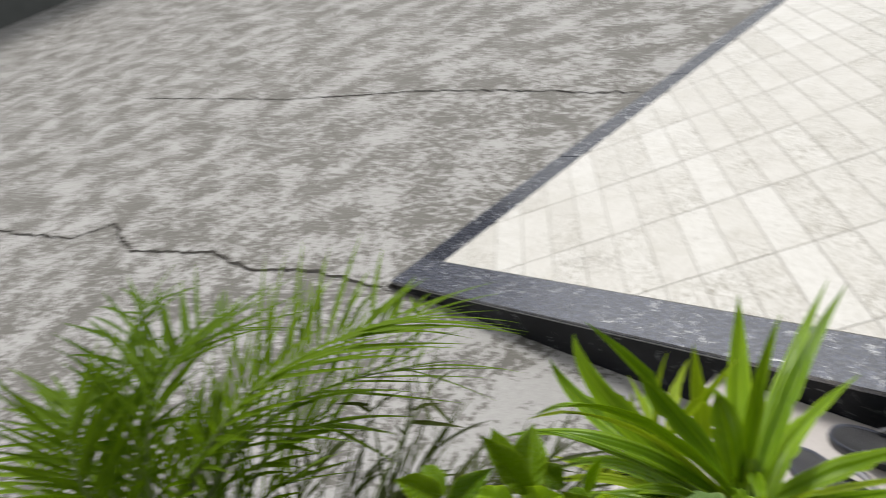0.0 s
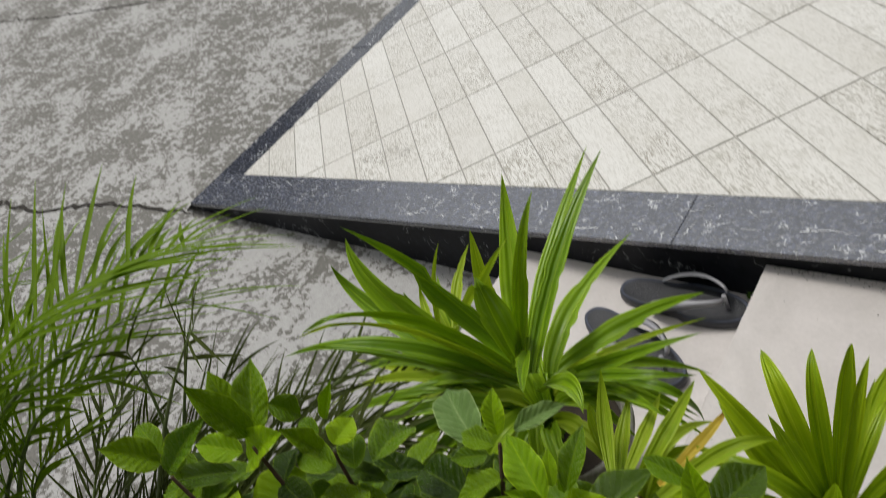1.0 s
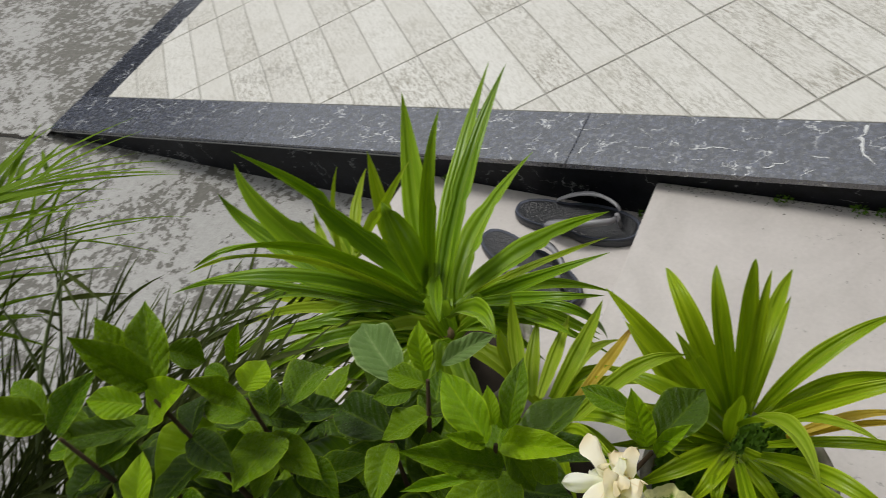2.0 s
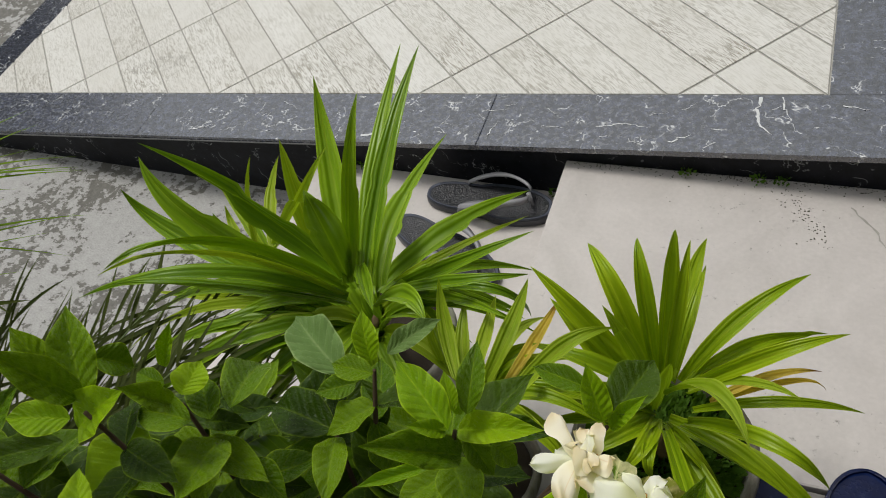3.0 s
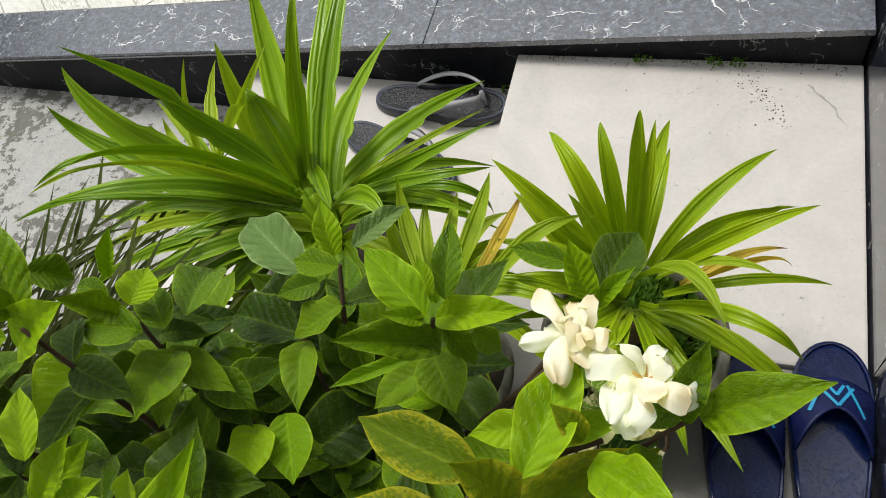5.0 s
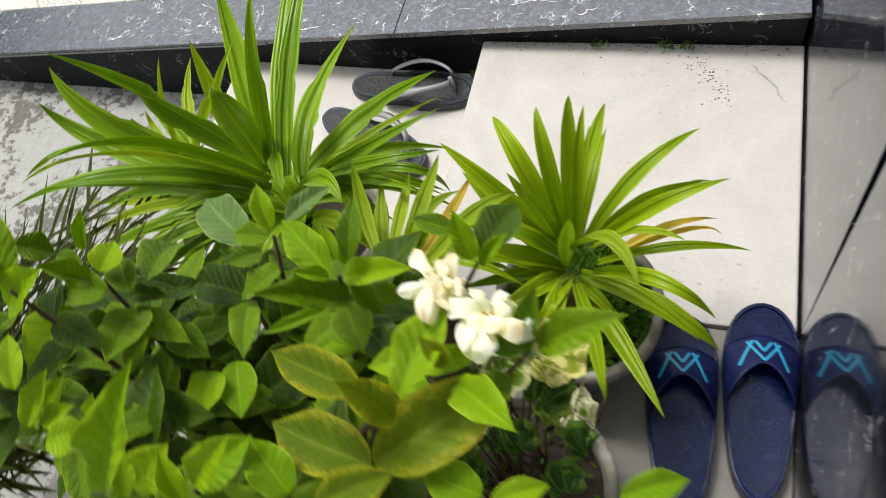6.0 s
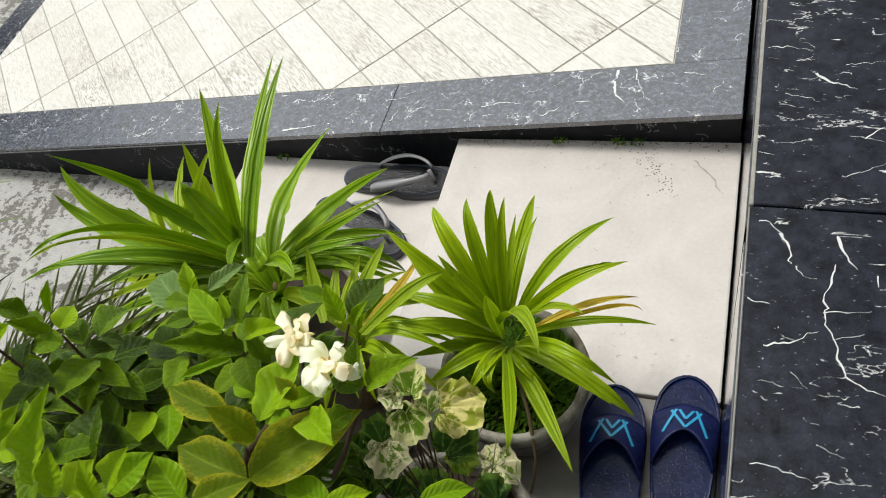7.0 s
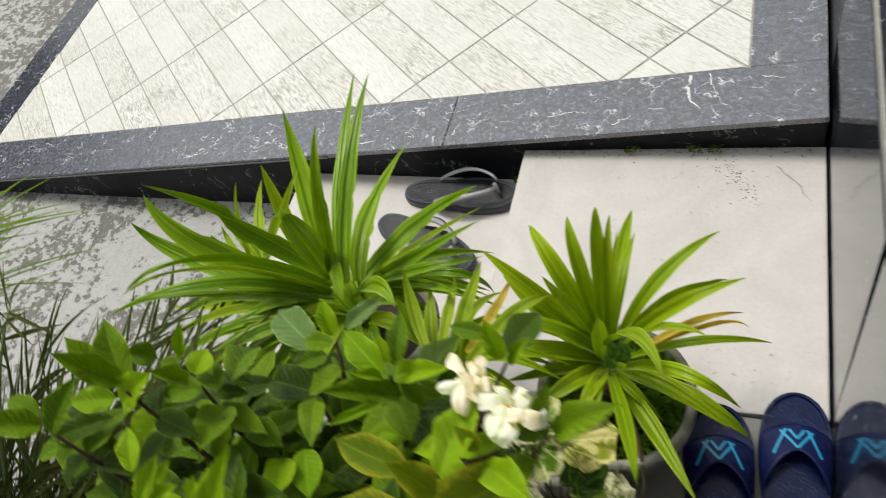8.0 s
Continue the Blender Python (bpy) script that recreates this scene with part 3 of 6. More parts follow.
# mortar fillet along the low side of the ramp
bm = bmesh.new()
rng = random.Random(8)
rows = []
for i in range(80):
    y = 0.02 + i * RAMP_END / 80
    h = (SLOPE @ Vector((left_out(y), y, 0))).z
    w = 0.055 + 0.012 * math.sin(i * 0.7) + rng.uniform(-0.006, 0.006)
    rows.append([bm.verts.new((left_out(y) + 0.012, y, -0.004)), bm.verts.new((left_out(y) - 0.0, y, h - 0.008)), bm.verts.new((left_out(y) - w, y, GROUND_Z + 0.004)), bm.verts.new((left_out(y) - w, y, GROUND_Z - 0.01))])
for a, b in zip(rows, rows[1:]):
    for k in range(3):
        bm.faces.new((a[k], a[k + 1], b[k + 1], b[k]))
mortar = part("mortar", bm, plain_material("rough_mortar", (0.26, 0.25, 0.215), 0.9, 0.4, 26, 0.6))
tagged(mortar, "rough grey-green mortar fillet beside the ramp", "mortar", kind="structure")

# ---- pale steps, cement bed ----
WALL_X = 2.536
step = part("step", box_bm(1.338, 1.95, -1.6, 0.034, -0.10, 0.090, 0.004), WHITE_SLAB, smooth=False)
tagged(step, "low pale stone step with cloudy marks", "step", kind="structure")
bm = box_bm(1.931, WALL_X - 0.003, -0.543, 0.034, -0.10, 0.205, 0.004)
for v in bm.verts:
    if v.co.z > 0.1:
        v.co.z += 0.0437 * (v.co.x - 2.292)  # the slab rises a little towards the terrace
step = part("step", bm, WHITE_SLAB, smooth=False)
tagged(step, "upper pale stone step with stains and fine cracks", "step", kind="structure")
SCRATCH = plain_material("grey_scratch", (0.40, 0.385, 0.35), 0.8, 0.4, 60)
for k, line in enumerate(([(2.447, -0.020), (2.471, -0.048), (2.508, -0.103)],)):
    mark = crack(line, 0.0028, 60 + k, 0.2056, step, SCRATCH, "faint grey scratch", 0.0022)
    for v in mark.data.vertices:
        v.co.z += 0.0437 * (v.co.x - 2.292)
bed = part("pavement", box_bm(1.80, WALL_X - 0.0007, -1.9, -0.546, -0.10, 0.203, 0.003), CEMENT, smooth=False)
tagged(bed, "grey cement paving under the flower pots", "paving", kind="structure")

# ---- terrace of black marble ----
terrace = part("terrace", box_bm(WALL_X + 0.016, 6.0, -4.0, 6.0, -0.10, 0.680), MARBLE_DULL, smooth=False)
tagged(terrace, "raised terrace clad in black marble with white veins", "terrace", kind="structure")
TOP_Z = 0.694
seams = [-1.90, -1.205, -0.515, 0.175, 0.865, 1.555]
for i, (a, b) in enumerate(zip(seams, seams[1:])):
    for x0, x1 in ((WALL_X + 0.004, 3.205), (3.209, 3.90)):
        part("paving_tile", box_bm(x0, x1, a + 0.0015, b - 0.0015, 0.680, TOP_Z, 0.0015, 1), MARBLE_TOP, terrace, smooth=False)
    part("grout_line", box_bm(WALL_X + 0.002, WALL_X + (0.0038 if i < 2 else 0.007), a, b, 0.676, TOP_Z - (0.003 if i < 2 else -0.0006), 0.0008, 1), EDGE_GROUT, terrace, "chipped pale grout edge", smooth=False)


def face_panel(y0, y1, lean0, lean1, material, label):
    """A cladding panel on the terrace's side. lean: how far its upper corners draw in."""
    bm = bmesh.new()
    x0, x1 = WALL_X, WALL_X + 0.012
    c = [(y0, 0.0), (y1, 0.0), (y1, 0.23), (y1 - lean1, 0.676), (y0 + lean0, 0.676), (y0, 0.23)]
    f = [bm.verts.new((x0, y, z)) for y, z in c]
    g = [bm.verts.new((x1, y, z)) for y, z in c]
    bm.faces.new(f[::-1])
    bm.faces.new(g)
    for i in range(len(c)):
        bm.faces.new((f[i], f[(i + 1) % 6], g[(i + 1) % 6], g[i]))
    bmesh.ops.recalc_face_normals(bm, faces=bm.faces[:])
    part("cladding_panel", bm, material, terrace, label, smooth=False)


face_panel(-1.24, -0.548, 0.0, 0.010, MARBLE_FACE, "mirror-polished black marble panel")
face_panel(-1.94, -1.244, 0.0, 0.0, MARBLE_FACE, "mirror-polished black marble panel")
face_panel(-0.546, 0.165, 0.010, 0.004, MARBLE_FACE, "mirror-polished black marble panel")
for a in (0.168, 0.87, 1.572, 2.274):
    face_panel(a, a + 0.698, 0.0, 0.0, MARBLE_DULL, "dull black marble panel with white veins")

# the boldest white veins, let into the paving
VEIN = plain_material("white_vein", (0.70, 0.71, 0.72), 0.35, 0.25, 120, 0.1)
VEINS = [
    ([(2.551, -0.538), (2.561, -0.538), (2.573, -0.554), (2.579, -0.569)], 0.0008),
    ([(2.576, -0.556), (2.583, -0.575), (2.587, -0.596)], 0.0022),
    ([(2.59, -0.598), (2.6, -0.612), (2.613, -0.613)], 0.0011),
    ([(2.629, -0.554), (2.638, -0.567), (2.643, -0.58), (2.653, -0.596)], 0.0022),
    ([(2.63, -0.593), (2.627, -0.619), (2.62, -0.631), (2.622, -0.667), (2.63, -0.686), (2.633, -0.712), (2.642, -0.731), (2.659, -0.74), (2.676, -0.745)], 0.0011),
    ([(2.561, -0.705), (2.588, -0.695), (2.615, -0.68)], 0.0011),
    ([(2.62, -0.657), (2.642, -0.653), (2.666, -0.648)], 0.0007),
    ([(2.544, -0.645), (2.553, -0.651), (2.566, -0.651)], 0.0016),
    ([(2.607, -0.292), (2.628, -0.306), (2.654, -0.315)], 0.0022),
    ([(2.548, -0.241), (2.576, -0.238), (2.604, -0.245)], 0.0008),
]
MORE_VEINS = [
    ([(2.645, -0.272), (2.69, -0.264)], 0.0007),
    ([(2.663, -0.401), (2.686, -0.381)], 0.0016),
    ([(2.631, -0.686), (2.658, -0.677)], 0.0007),
    ([(2.559, -0.835), (2.582, -0.836), (2.612, -0.845)], 0.0008),
    ([(2.589, -0.732), (2.606, -0.748)], 0.0007),
    ([(2.546, -0.432), (2.563, -0.435)], 0.0011),
    ([(2.669, -0.603), (2.673, -0.617)], 0.0022),
    ([(2.616, -0.807), (2.639, -0.816)], 0.0007),
    ([(2.572, -0.327), (2.612, -0.341)], 0.0007),
    ([(2.637, -0.466), (2.685, -0.44)], 0.0006),
]
for k, (line, wide) in enumerate(VEINS + MORE_VEINS):
    crack(line, wide, 300 + k, TOP_Z + 0.0005, terrace, VEIN, "bold white vein", 0.0014)
BORDER_VEINS = [
    ([(2.289, 0.168), (2.285, 0.125), (2.294, 0.091), (2.316, 0.069)], 0.0022),
    ([(2.328, 0.169), (2.33, 0.138), (2.345, 0.111)], 0.0016),
    ([(2.427, 0.148), (2.47, 0.137)], 0.0016),
    ([(2.139, 0.044), (2.178, 0.067)], 0.0019),
    ([(1.994, 0.081), (2.045, 0.091), (2.099, 0.081)], 0.0011),
    ([(2.061, 0.05), (2.09, 0.036)], 0.0011),
    ([(1.484, 0.039), (1.577, 0.052)], 0.0022),
    ([(1.777, 0.052), (1.787, 0.088)], 0.0016),
    ([(2.203, 0.032), (2.224, 0.047)], 0.0022),
    ([(2.092, 0.117), (2.129, 0.126)], 0.0011),
    ([(1.005, 0.045), (1.063, 0.064)], 0.0016),
    ([(1.662, 0.078), (1.675, 0.106)], 0.0011),
    ([(1.172, 0.113), (1.174, 0.145)], 0.0016),
    ([(1.882, 0.136), (1.919, 0.105)], 0.0008),
]
for k, (line, wide) in enumerate(BORDER_VEINS):
    crack(line, wide * 1.3, 400 + k, 0.0006, floor, VEIN, "bold white vein", 0.0018)

vein_rng = random.Random(77)
for k in range(18):
    x, y, a, long = vein_rng.uniform(0.15, 2.35), vein_rng.uniform(0.045, 0.150), vein_rng.uniform(-0.5, 1.1), vein_rng.uniform(0.008, 0.028)
    dx, dy = long * math.cos(a), min(long * math.sin(a), 0.018)
    crack([(x - dx, max(0.026, y - dy)), (x + 0.2 * dx, y), (x + dx, min(0.170, y + dy))], vein_rng.uniform(0.0009, 0.0020), 500 + k, 0.0006, floor, VEIN, "short white vein", 0.0015)

# ---- house behind the camera ----
wall = part("wall_south", box_bm(-1.0, 6.0, -3.4, -3.2, -0.10, 3.2), PLASTER, smooth=False)
tagged(wall, "plain plastered house wall", "wall", kind="structure")
wall = part("wall_east", box_bm(4.2, 4.4, -3.2, 5.0, 0.68, 3.2), PLASTER, smooth=False)
tagged(wall, "plain plastered house wall beside the terrace", "wall", kind="structure")
roof = part("ceiling", box_bm(3.0, 4.6, -3.4, 5.0, 3.2, 3.35), PLASTER, smooth=False)
tagged(roof, "plain porch ceiling over the terrace", "ceiling", kind="structure")

# tall wall, mostly unseen, added to block low sky from the border's reflections
wall = part("wall_west", box_bm(-16.2, -16.0, -14.0, 12.0, -0.10, 8.0), plain_material("dark_backdrop_paint", (0.10, 0.105, 0.10), 0.9, 0.4, 3.0, 0.3), smooth=False)
tagged(wall, "tall dark wall added across the yard to dim reflections", "wall", kind="structure")


# ---- pots ----
def pot(x, y, z, r, h, seed, label):
    rng = random.Random(seed)
    base = empty("flower_pot", x, y, z)
    tagged(base, label, "flower pot", "cement flower pots")
    bm = lathe_bm([(r * 0.62, 0.0), (r * 0.70, 0.01), (r * 0.86, h * 0.5), (r * 0.93, h - 0.035), (r * 1.0, h - 0.030), (r * 1.015, h - 0.015), (r * 0.995, h), (r * 0.93, h + 0.001), (r * 0.89, h - 0.006), (r * 0.86, h - 0.04), (r * 0.80, h - 0.06)], 44, 0.006, rng)
    part("bowl", bm, POT_CEMENT, base)
    bm = bmesh.new()
    bmesh.ops.create_grid(bm, x_segments=22, y_segments=22, size=r * 0.86)
    for v in bm.verts:
        d = v.co.xy.length
        if d > r * 0.85:
            v.co.xy *= r * 0.85 / d
        v.co.z = h - 0.030 + 0.008 * noise.noise(v.co * 40 + Vector((seed, 0, 0))) + 0.012 * (1 - d / r)
    part("soil", bm, SOIL, base, "dark soil with litter")
    return base


pot(2.222, -0.605, 0.203, 0.118, 0.157, 11, "weathered grey cement pot holding a mossy pandan")
pot(2.185, -0.870, 0.203, 0.125, 0.157, 12, "weathered grey cement pot with a variegated shrub")
pot(1.735, -0.465, 0.090, 0.130, 0.160, 13, "weathered grey cement pot under a large pandan")
pot(1.985, -0.680, 0.203, 0.090, 0.140, 14, "small grey cement pot with a young pandan")
pot(1.930, -0.960, 0.203, 0.118, 0.160, 15, "weathered grey cement pot under a gardenia bush")
pot(1.180, -1.150, GROUND_Z, 0.140, 0.200, 16, "weathered grey cement pot under a feathery palm")


# ---- leaves ----
def strap_leaf_bm(tip, mid, width, rng, fold=0.80, notch=0, start=Vector((0, 0, 0))):
    """A long keeled leaf from start through mid to tip (metres, from the crown)."""
    bm = bmesh.new()
    uv = bm.loops.layers.uv.new("UVMap")
    tip = Vector(tip)
    mid = Vector(mid) * 2 - (start + tip) * 0.5
    n, cross = 26, 6
    side0 = (tip - start).cross(Vector((0, 0, 1)))
    if side0.length < 1e-4:
        side0 = Vector((1, 0, 0))
    side0.normalize()
    steep = max(0.0, min(1.0, ((tip - start).normalized().z - 0.5) / 0.3))
    side0 = side0.lerp(Vector((0.82, 0.57, 0)) * (1 if side0.x >= 0 else -1), steep).normalized()
    twist = rng.uniform(-0.25, 0.25)
    rows = []
    bites = [(rng.uniform(0.30, 0.68), rng.choice((-1, 1)), rng.uniform(0.015, 0.03), rng.random() < 0.5) for _ in range(notch)]
    for i in range(n + 1):
        f = i / n
        p = start * (1 - f) ** 2 + mid * (2 * f * (1 - f)) + tip * f * f
        d = ((mid - start) * (1 - f) + (tip - mid) * f).normalized()
        side = (side0 - d * side0.dot(d)).normalized()
        side = (Matrix.Rotation(twist * f, 3, d) @ side)
        up = side.cross(d).normalized()
        if up.z < 0 and abs(d.z) < 0.9:
            up = -up
        w = width * 0.5 * (0.58 + 0.42 * math.sin(min(1, f * 2.2) * 1.57)) * (1 - max(0, (f - 0.40) / 0.60) ** 1.6)
        row = []
        for k in range(cross + 1):
            u = k / cross * 2 - 1
            ww = w
            for at, hand, long, torn in bites:
                if u * hand > 0.2 and (abs(f - at) < long or (torn and f > at)):
                    ww *= 0.80
            keel = abs(u) * fold * (1 - 0.3 * f) * w - 0.09 * w * math.cos(u * 6.28)
            wav = 0.05 * w * math.sin(f * 21 + u * 2)
            row.append((bm.verts.new(p + side * (u * ww) + up * (keel + wav)), k / cross, f))
        rows.append(row)
    for a, b in zip(rows, rows[1:]):
        for k in range(cross):
            q = (a[k], a[k + 1], b[k + 1], b[k])
            face = bm.faces.new([v[0] for v in q])
            for loop, v in zip(face.loops, q):
                loop[uv].uv = (v[1], v[2])
    bmesh.ops.remove_doubles(bm, verts=[v[0] for v in rows[-1]], dist=1e-5)
    return bm


def pandan(crown, leaves, label, seed, foot, green, ragged):
    """leaves: foot, middle and tip from the crown, width, kind (0 green, 1 pale, 2 dry, 3 notched green). foot: where the stem leaves the soil."""
    rng = random.Random(seed)
    base = empty("pandan_plant", *crown)
    tagged(base, label, "plant", "pandan plants")
    low = Vector(foot) - Vector(crown)
    bm = tube_bm([tuple(low), tuple(low * 0.55 + Vector((0.006, 0.004, -0.02))), (0, 0, -0.045)], [0.017, 0.015, 0.011], 8)
    part("stem", bm, DEAD, base, "brown fibrous stem")
    for start, mid, tip, width, kind in leaves:
        bm = strap_leaf_bm(tip, mid, width * (0.9 if kind == 2 else 1.18 if ragged else 0.98), rng, notch=4 if kind == 3 else (rng.randint(0, 3) if ragged else 0), start=Vector(start))
        part("leaf", bm, (green, PANDAN_PALE, PANDAN_DRY, green)[kind], base, "yellow leaf with a brown dry tip" if kind == 2 else "")
    return base


# foot, middle, tip; width; kind
LARGE_1 = [
    ((0.024, -0.031, 0.097), (-0.035, 0.080, 0.152), (-0.075, 0.167, 0.243), 0.030, 0),
    ((0.017, -0.021, 0.087), (0.050, -0.003, 0.252), (0.058, 0.054, 0.331), 0.019, 0),
    ((0.059, -0.054, 0.126), (0.028, 0.085, 0.177), (-0.003, 0.277, 0.216), 0.022, 0),
    ((0.061, -0.052, 0.125), (0.046, 0.087, 0.196), (0.041, 0.243, 0.243), 0.025, 0),
    ((0.018, 0.026, 0.009), (0.005, 0.141, 0.028), (0.014, 0.317, 0.014), 0.032, 3),
    ((-0.001, 0.038, -0.029), (0.078, 0.145, -0.004), (0.190, 0.171, 0.078), 0.035, 3),
    ((0.000, 0.056, -0.048), (0.101, 0.089, 0.027), (0.173, 0.201, -0.011), 0.014, 1),
    ((-0.001, 0.064, -0.058), (0.133, 0.035, 0.078), (0.227, 0.073, 0.121), 0.020, 0),
]
LARGE_2 = [
    ((0.016, 0.058, -0.047), (0.139, 0.004, 0.081), (0.227, 0.040, 0.078), 0.018, 0),
    ((0.017, 0.043, -0.046), (0.124, 0.014, 0.030), (0.229, -0.053, 0.120), 0.021, 0),
    ((0.059, 0.061, -0.030), (0.176, 0.050, 0.012), (0.199, 0.092, -0.105), 0.013, 0),
    ((0.063, -0.053, 0.089), (0.110, -0.055, 0.125), (0.146, -0.086, 0.129), 0.024, 0),
    ((-0.000, -0.008, 0.068), (-0.102, -0.006, 0.189), (-0.133, -0.072, 0.349), 0.029, 3),
    ((-0.030, -0.005, 0.019), (-0.175, -0.021, 0.145), (-0.249, 0.008, 0.229), 0.033, 0),
    ((-0.044, -0.011, 0.017), (-0.254, 0.010, 0.055), (-0.344, 0.025, 0.133), 0.031, 0),
    ((-0.007, -0.014, 0.047), (-0.061, -0.112, 0.250), (-0.137, -0.187, 0.282), 0.022, 0),
]
LARGE_3 = [
    ((-0.005, -0.026, 0.051), (-0.055, -0.125, 0.250), (-0.155, -0.186, 0.266), 0.013, 1),
    ((-0.002, -0.025, 0.043), (-0.095, -0.118, 0.190), (-0.264, -0.163, 0.160), 0.025, 0),
    ((-0.002, -0.027, 0.035), (-0.067, -0.140, 0.210), (-0.180, -0.168, 0.218), 0.017, 0),
    ((0.008, -0.017, 0.076), (0.045, -0.063, 0.235), (0.035, -0.058, 0.296), 0.032, 0),
    ((-0.133, 0.024, 0.049), (-0.067, 0.038, 0.155), (-0.034, 0.090, 0.202), 0.014, 1),
    ((-0.126, 0.096, -0.018), (-0.142, 0.125, 0.067), (-0.155, 0.150, 0.137), 0.027, 1),
    ((-0.124, 0.019, 0.066), (-0.154, 0.090, 0.086), (-0.161, 0.142, 0.111), 0.016, 1),
    ((-0.110, -0.021, 0.105), (-0.116, 0.011, 0.172), (-0.110, 0.042, 0.221), 0.008, 1),
]
LARGE_4 = [
    ((-0.166, 0.042, -0.002), (-0.224, 0.085, 0.024), (-0.320, 0.162, -0.003), 0.011, 1),
    ((-0.147, -0.002, 0.053), (-0.231, 0.068, 0.016), (-0.252, 0.093, 0.044), 0.012, 1),
    ((-0.090, -0.026, 0.061), (-0.173, 0.007, 0.079), (-0.173, 0.000, 0.148), 0.024, 0),
    ((0.060, -0.048, 0.162), (0.119, -0.126, 0.244), (0.156, -0.172, 0.282), 0.015, 0),
    ((-0.066, 0.037, -0.080), (-0.139, -0.043, -0.010), (-0.235, -0.085, -0.030), 0.025, 0),
    ((-0.068, 0.042, -0.080), (-0.119, -0.024, -0.000), (-0.222, -0.043, -0.060), 0.019, 0),
    ((-0.088, 0.038, -0.080), (-0.226, 0.002, -0.040), (-0.387, -0.005, -0.100), 0.024, 0),
    ((-0.087, 0.034, -0.080), (-0.249, 0.010, -0.080), (-0.456, 0.038, -0.160), 0.020, 1),
]
LARGE_5 = [
    ((-0.178, 0.062, -0.100), (-0.232, 0.101, -0.040), (-0.289, 0.169, -0.020), 0.020, 0),
]
POTTED_1 = [
    ((-0.033, 0.058, -0.002), (-0.105, 0.058, 0.116), (-0.175, 0.085, 0.167), 0.026, 0),
    ((-0.022, 0.058, 0.009), (-0.073, 0.080, 0.151), (-0.120, 0.147, 0.149), 0.027, 0),
    ((-0.015, 0.053, 0.018), (-0.042, 0.090, 0.150), (-0.059, 0.141, 0.182), 0.023, 0),
    ((-0.009, 0.046, 0.029), (-0.016, 0.100, 0.168), (-0.015, 0.133, 0.216), 0.024, 0),
    ((0.001, 0.050, 0.028), (0.005, 0.165, 0.067), (0.016, 0.221, 0.102), 0.025, 0),
    ((-0.004, 0.044, 0.036), (-0.002, 0.086, 0.149), (0.002, 0.135, 0.200), 0.019, 0),
    ((0.004, 0.051, 0.023), (0.014, 0.121, 0.077), (0.020, 0.201, 0.073), 0.016, 0),
    ((0.001, 0.044, 0.038), (0.002, 0.103, 0.099), (0.005, 0.155, 0.137), 0.012, 1),
]
POTTED_2 = [
    ((0.016, 0.055, 0.019), (0.074, 0.118, 0.092), (0.142, 0.190, 0.101), 0.024, 0),
    ((0.023, 0.042, 0.037), (0.092, 0.101, 0.063), (0.159, 0.075, 0.149), 0.020, 0),
    ((0.025, 0.042, 0.031), (0.103, 0.038, 0.142), (0.180, 0.078, 0.152), 0.020, 0),
    ((0.026, 0.025, 0.046), (0.084, 0.014, 0.114), (0.137, -0.017, 0.159), 0.018, 1),
    ((0.052, 0.021, 0.044), (0.121, 0.098, 0.003), (0.183, 0.149, -0.047), 0.015, 2),
    ((0.052, 0.020, 0.043), (0.147, 0.111, -0.023), (0.190, 0.129, -0.059), 0.011, 2),
    ((0.035, 0.012, 0.032), (0.133, 0.024, 0.074), (0.220, 0.056, 0.030), 0.015, 0),
    ((0.002, 0.008, 0.064), (0.053, -0.025, 0.151), (0.094, -0.093, 0.173), 0.025, 1),
]
POTTED_3 = [
    ((0.031, -0.009, 0.038), (0.114, -0.068, 0.145), (0.182, -0.069, 0.076), 0.023, 0),
    ((0.026, -0.003, 0.019), (0.096, -0.033, 0.032), (0.170, -0.060, -0.008), 0.025, 0),
    ((0.011, -0.001, -0.005), (0.076, -0.084, 0.001), (0.137, -0.177, 0.017), 0.026, 0),
    ((0.008, -0.012, 0.010), (0.048, -0.120, 0.073), (0.073, -0.212, 0.138), 0.021, 0),
    ((-0.018, 0.037, -0.020), (-0.078, 0.015, 0.080), (-0.175, 0.030, 0.080), 0.032, 0),
    ((-0.016, 0.029, -0.020), (-0.098, -0.010, 0.060), (-0.216, -0.011, 0.020), 0.030, 0),
    ((-0.015, 0.030, -0.030), (-0.070, -0.016, 0.020), (-0.151, -0.023, -0.020), 0.022, 0),
    ((-0.012, 0.023, -0.030), (-0.044, -0.041, 0.030), (-0.103, -0.076, -0.000), 0.028, 0),
]
POTTED_4 = [
    ((-0.009, 0.021, -0.030), (-0.012, -0.047, 0.030), (-0.037, -0.074, -0.000), 0.023, 0),
    ((-0.025, 0.048, -0.020), (-0.084, 0.046, 0.070), (-0.154, 0.083, 0.110), 0.036, 0),
    ((-0.020, 0.053, -0.010), (-0.047, 0.036, 0.110), (-0.080, 0.046, 0.170), 0.023, 1),
    ((0.007, 0.023, -0.030), (0.125, -0.036, 0.010), (0.200, -0.049, -0.060), 0.031, 0),
    ((-0.009, 0.024, -0.010), (-0.000, -0.002, 0.100), (0.006, -0.017, 0.180), 0.024, 1),
    ((-0.093, 0.057, 0.022), (-0.124, 0.104, 0.008), (-0.143, 0.102, 0.080), 0.018, 2),
    ((0.006, 0.012, -0.020), (0.043, -0.033, 0.010), (0.082, -0.042, -0.050), 0.017, 0),
    ((-0.001, 0.012, -0.030), (-0.007, -0.053, 0.030), (0.004, -0.073, -0.000), 0.019, 0),
]
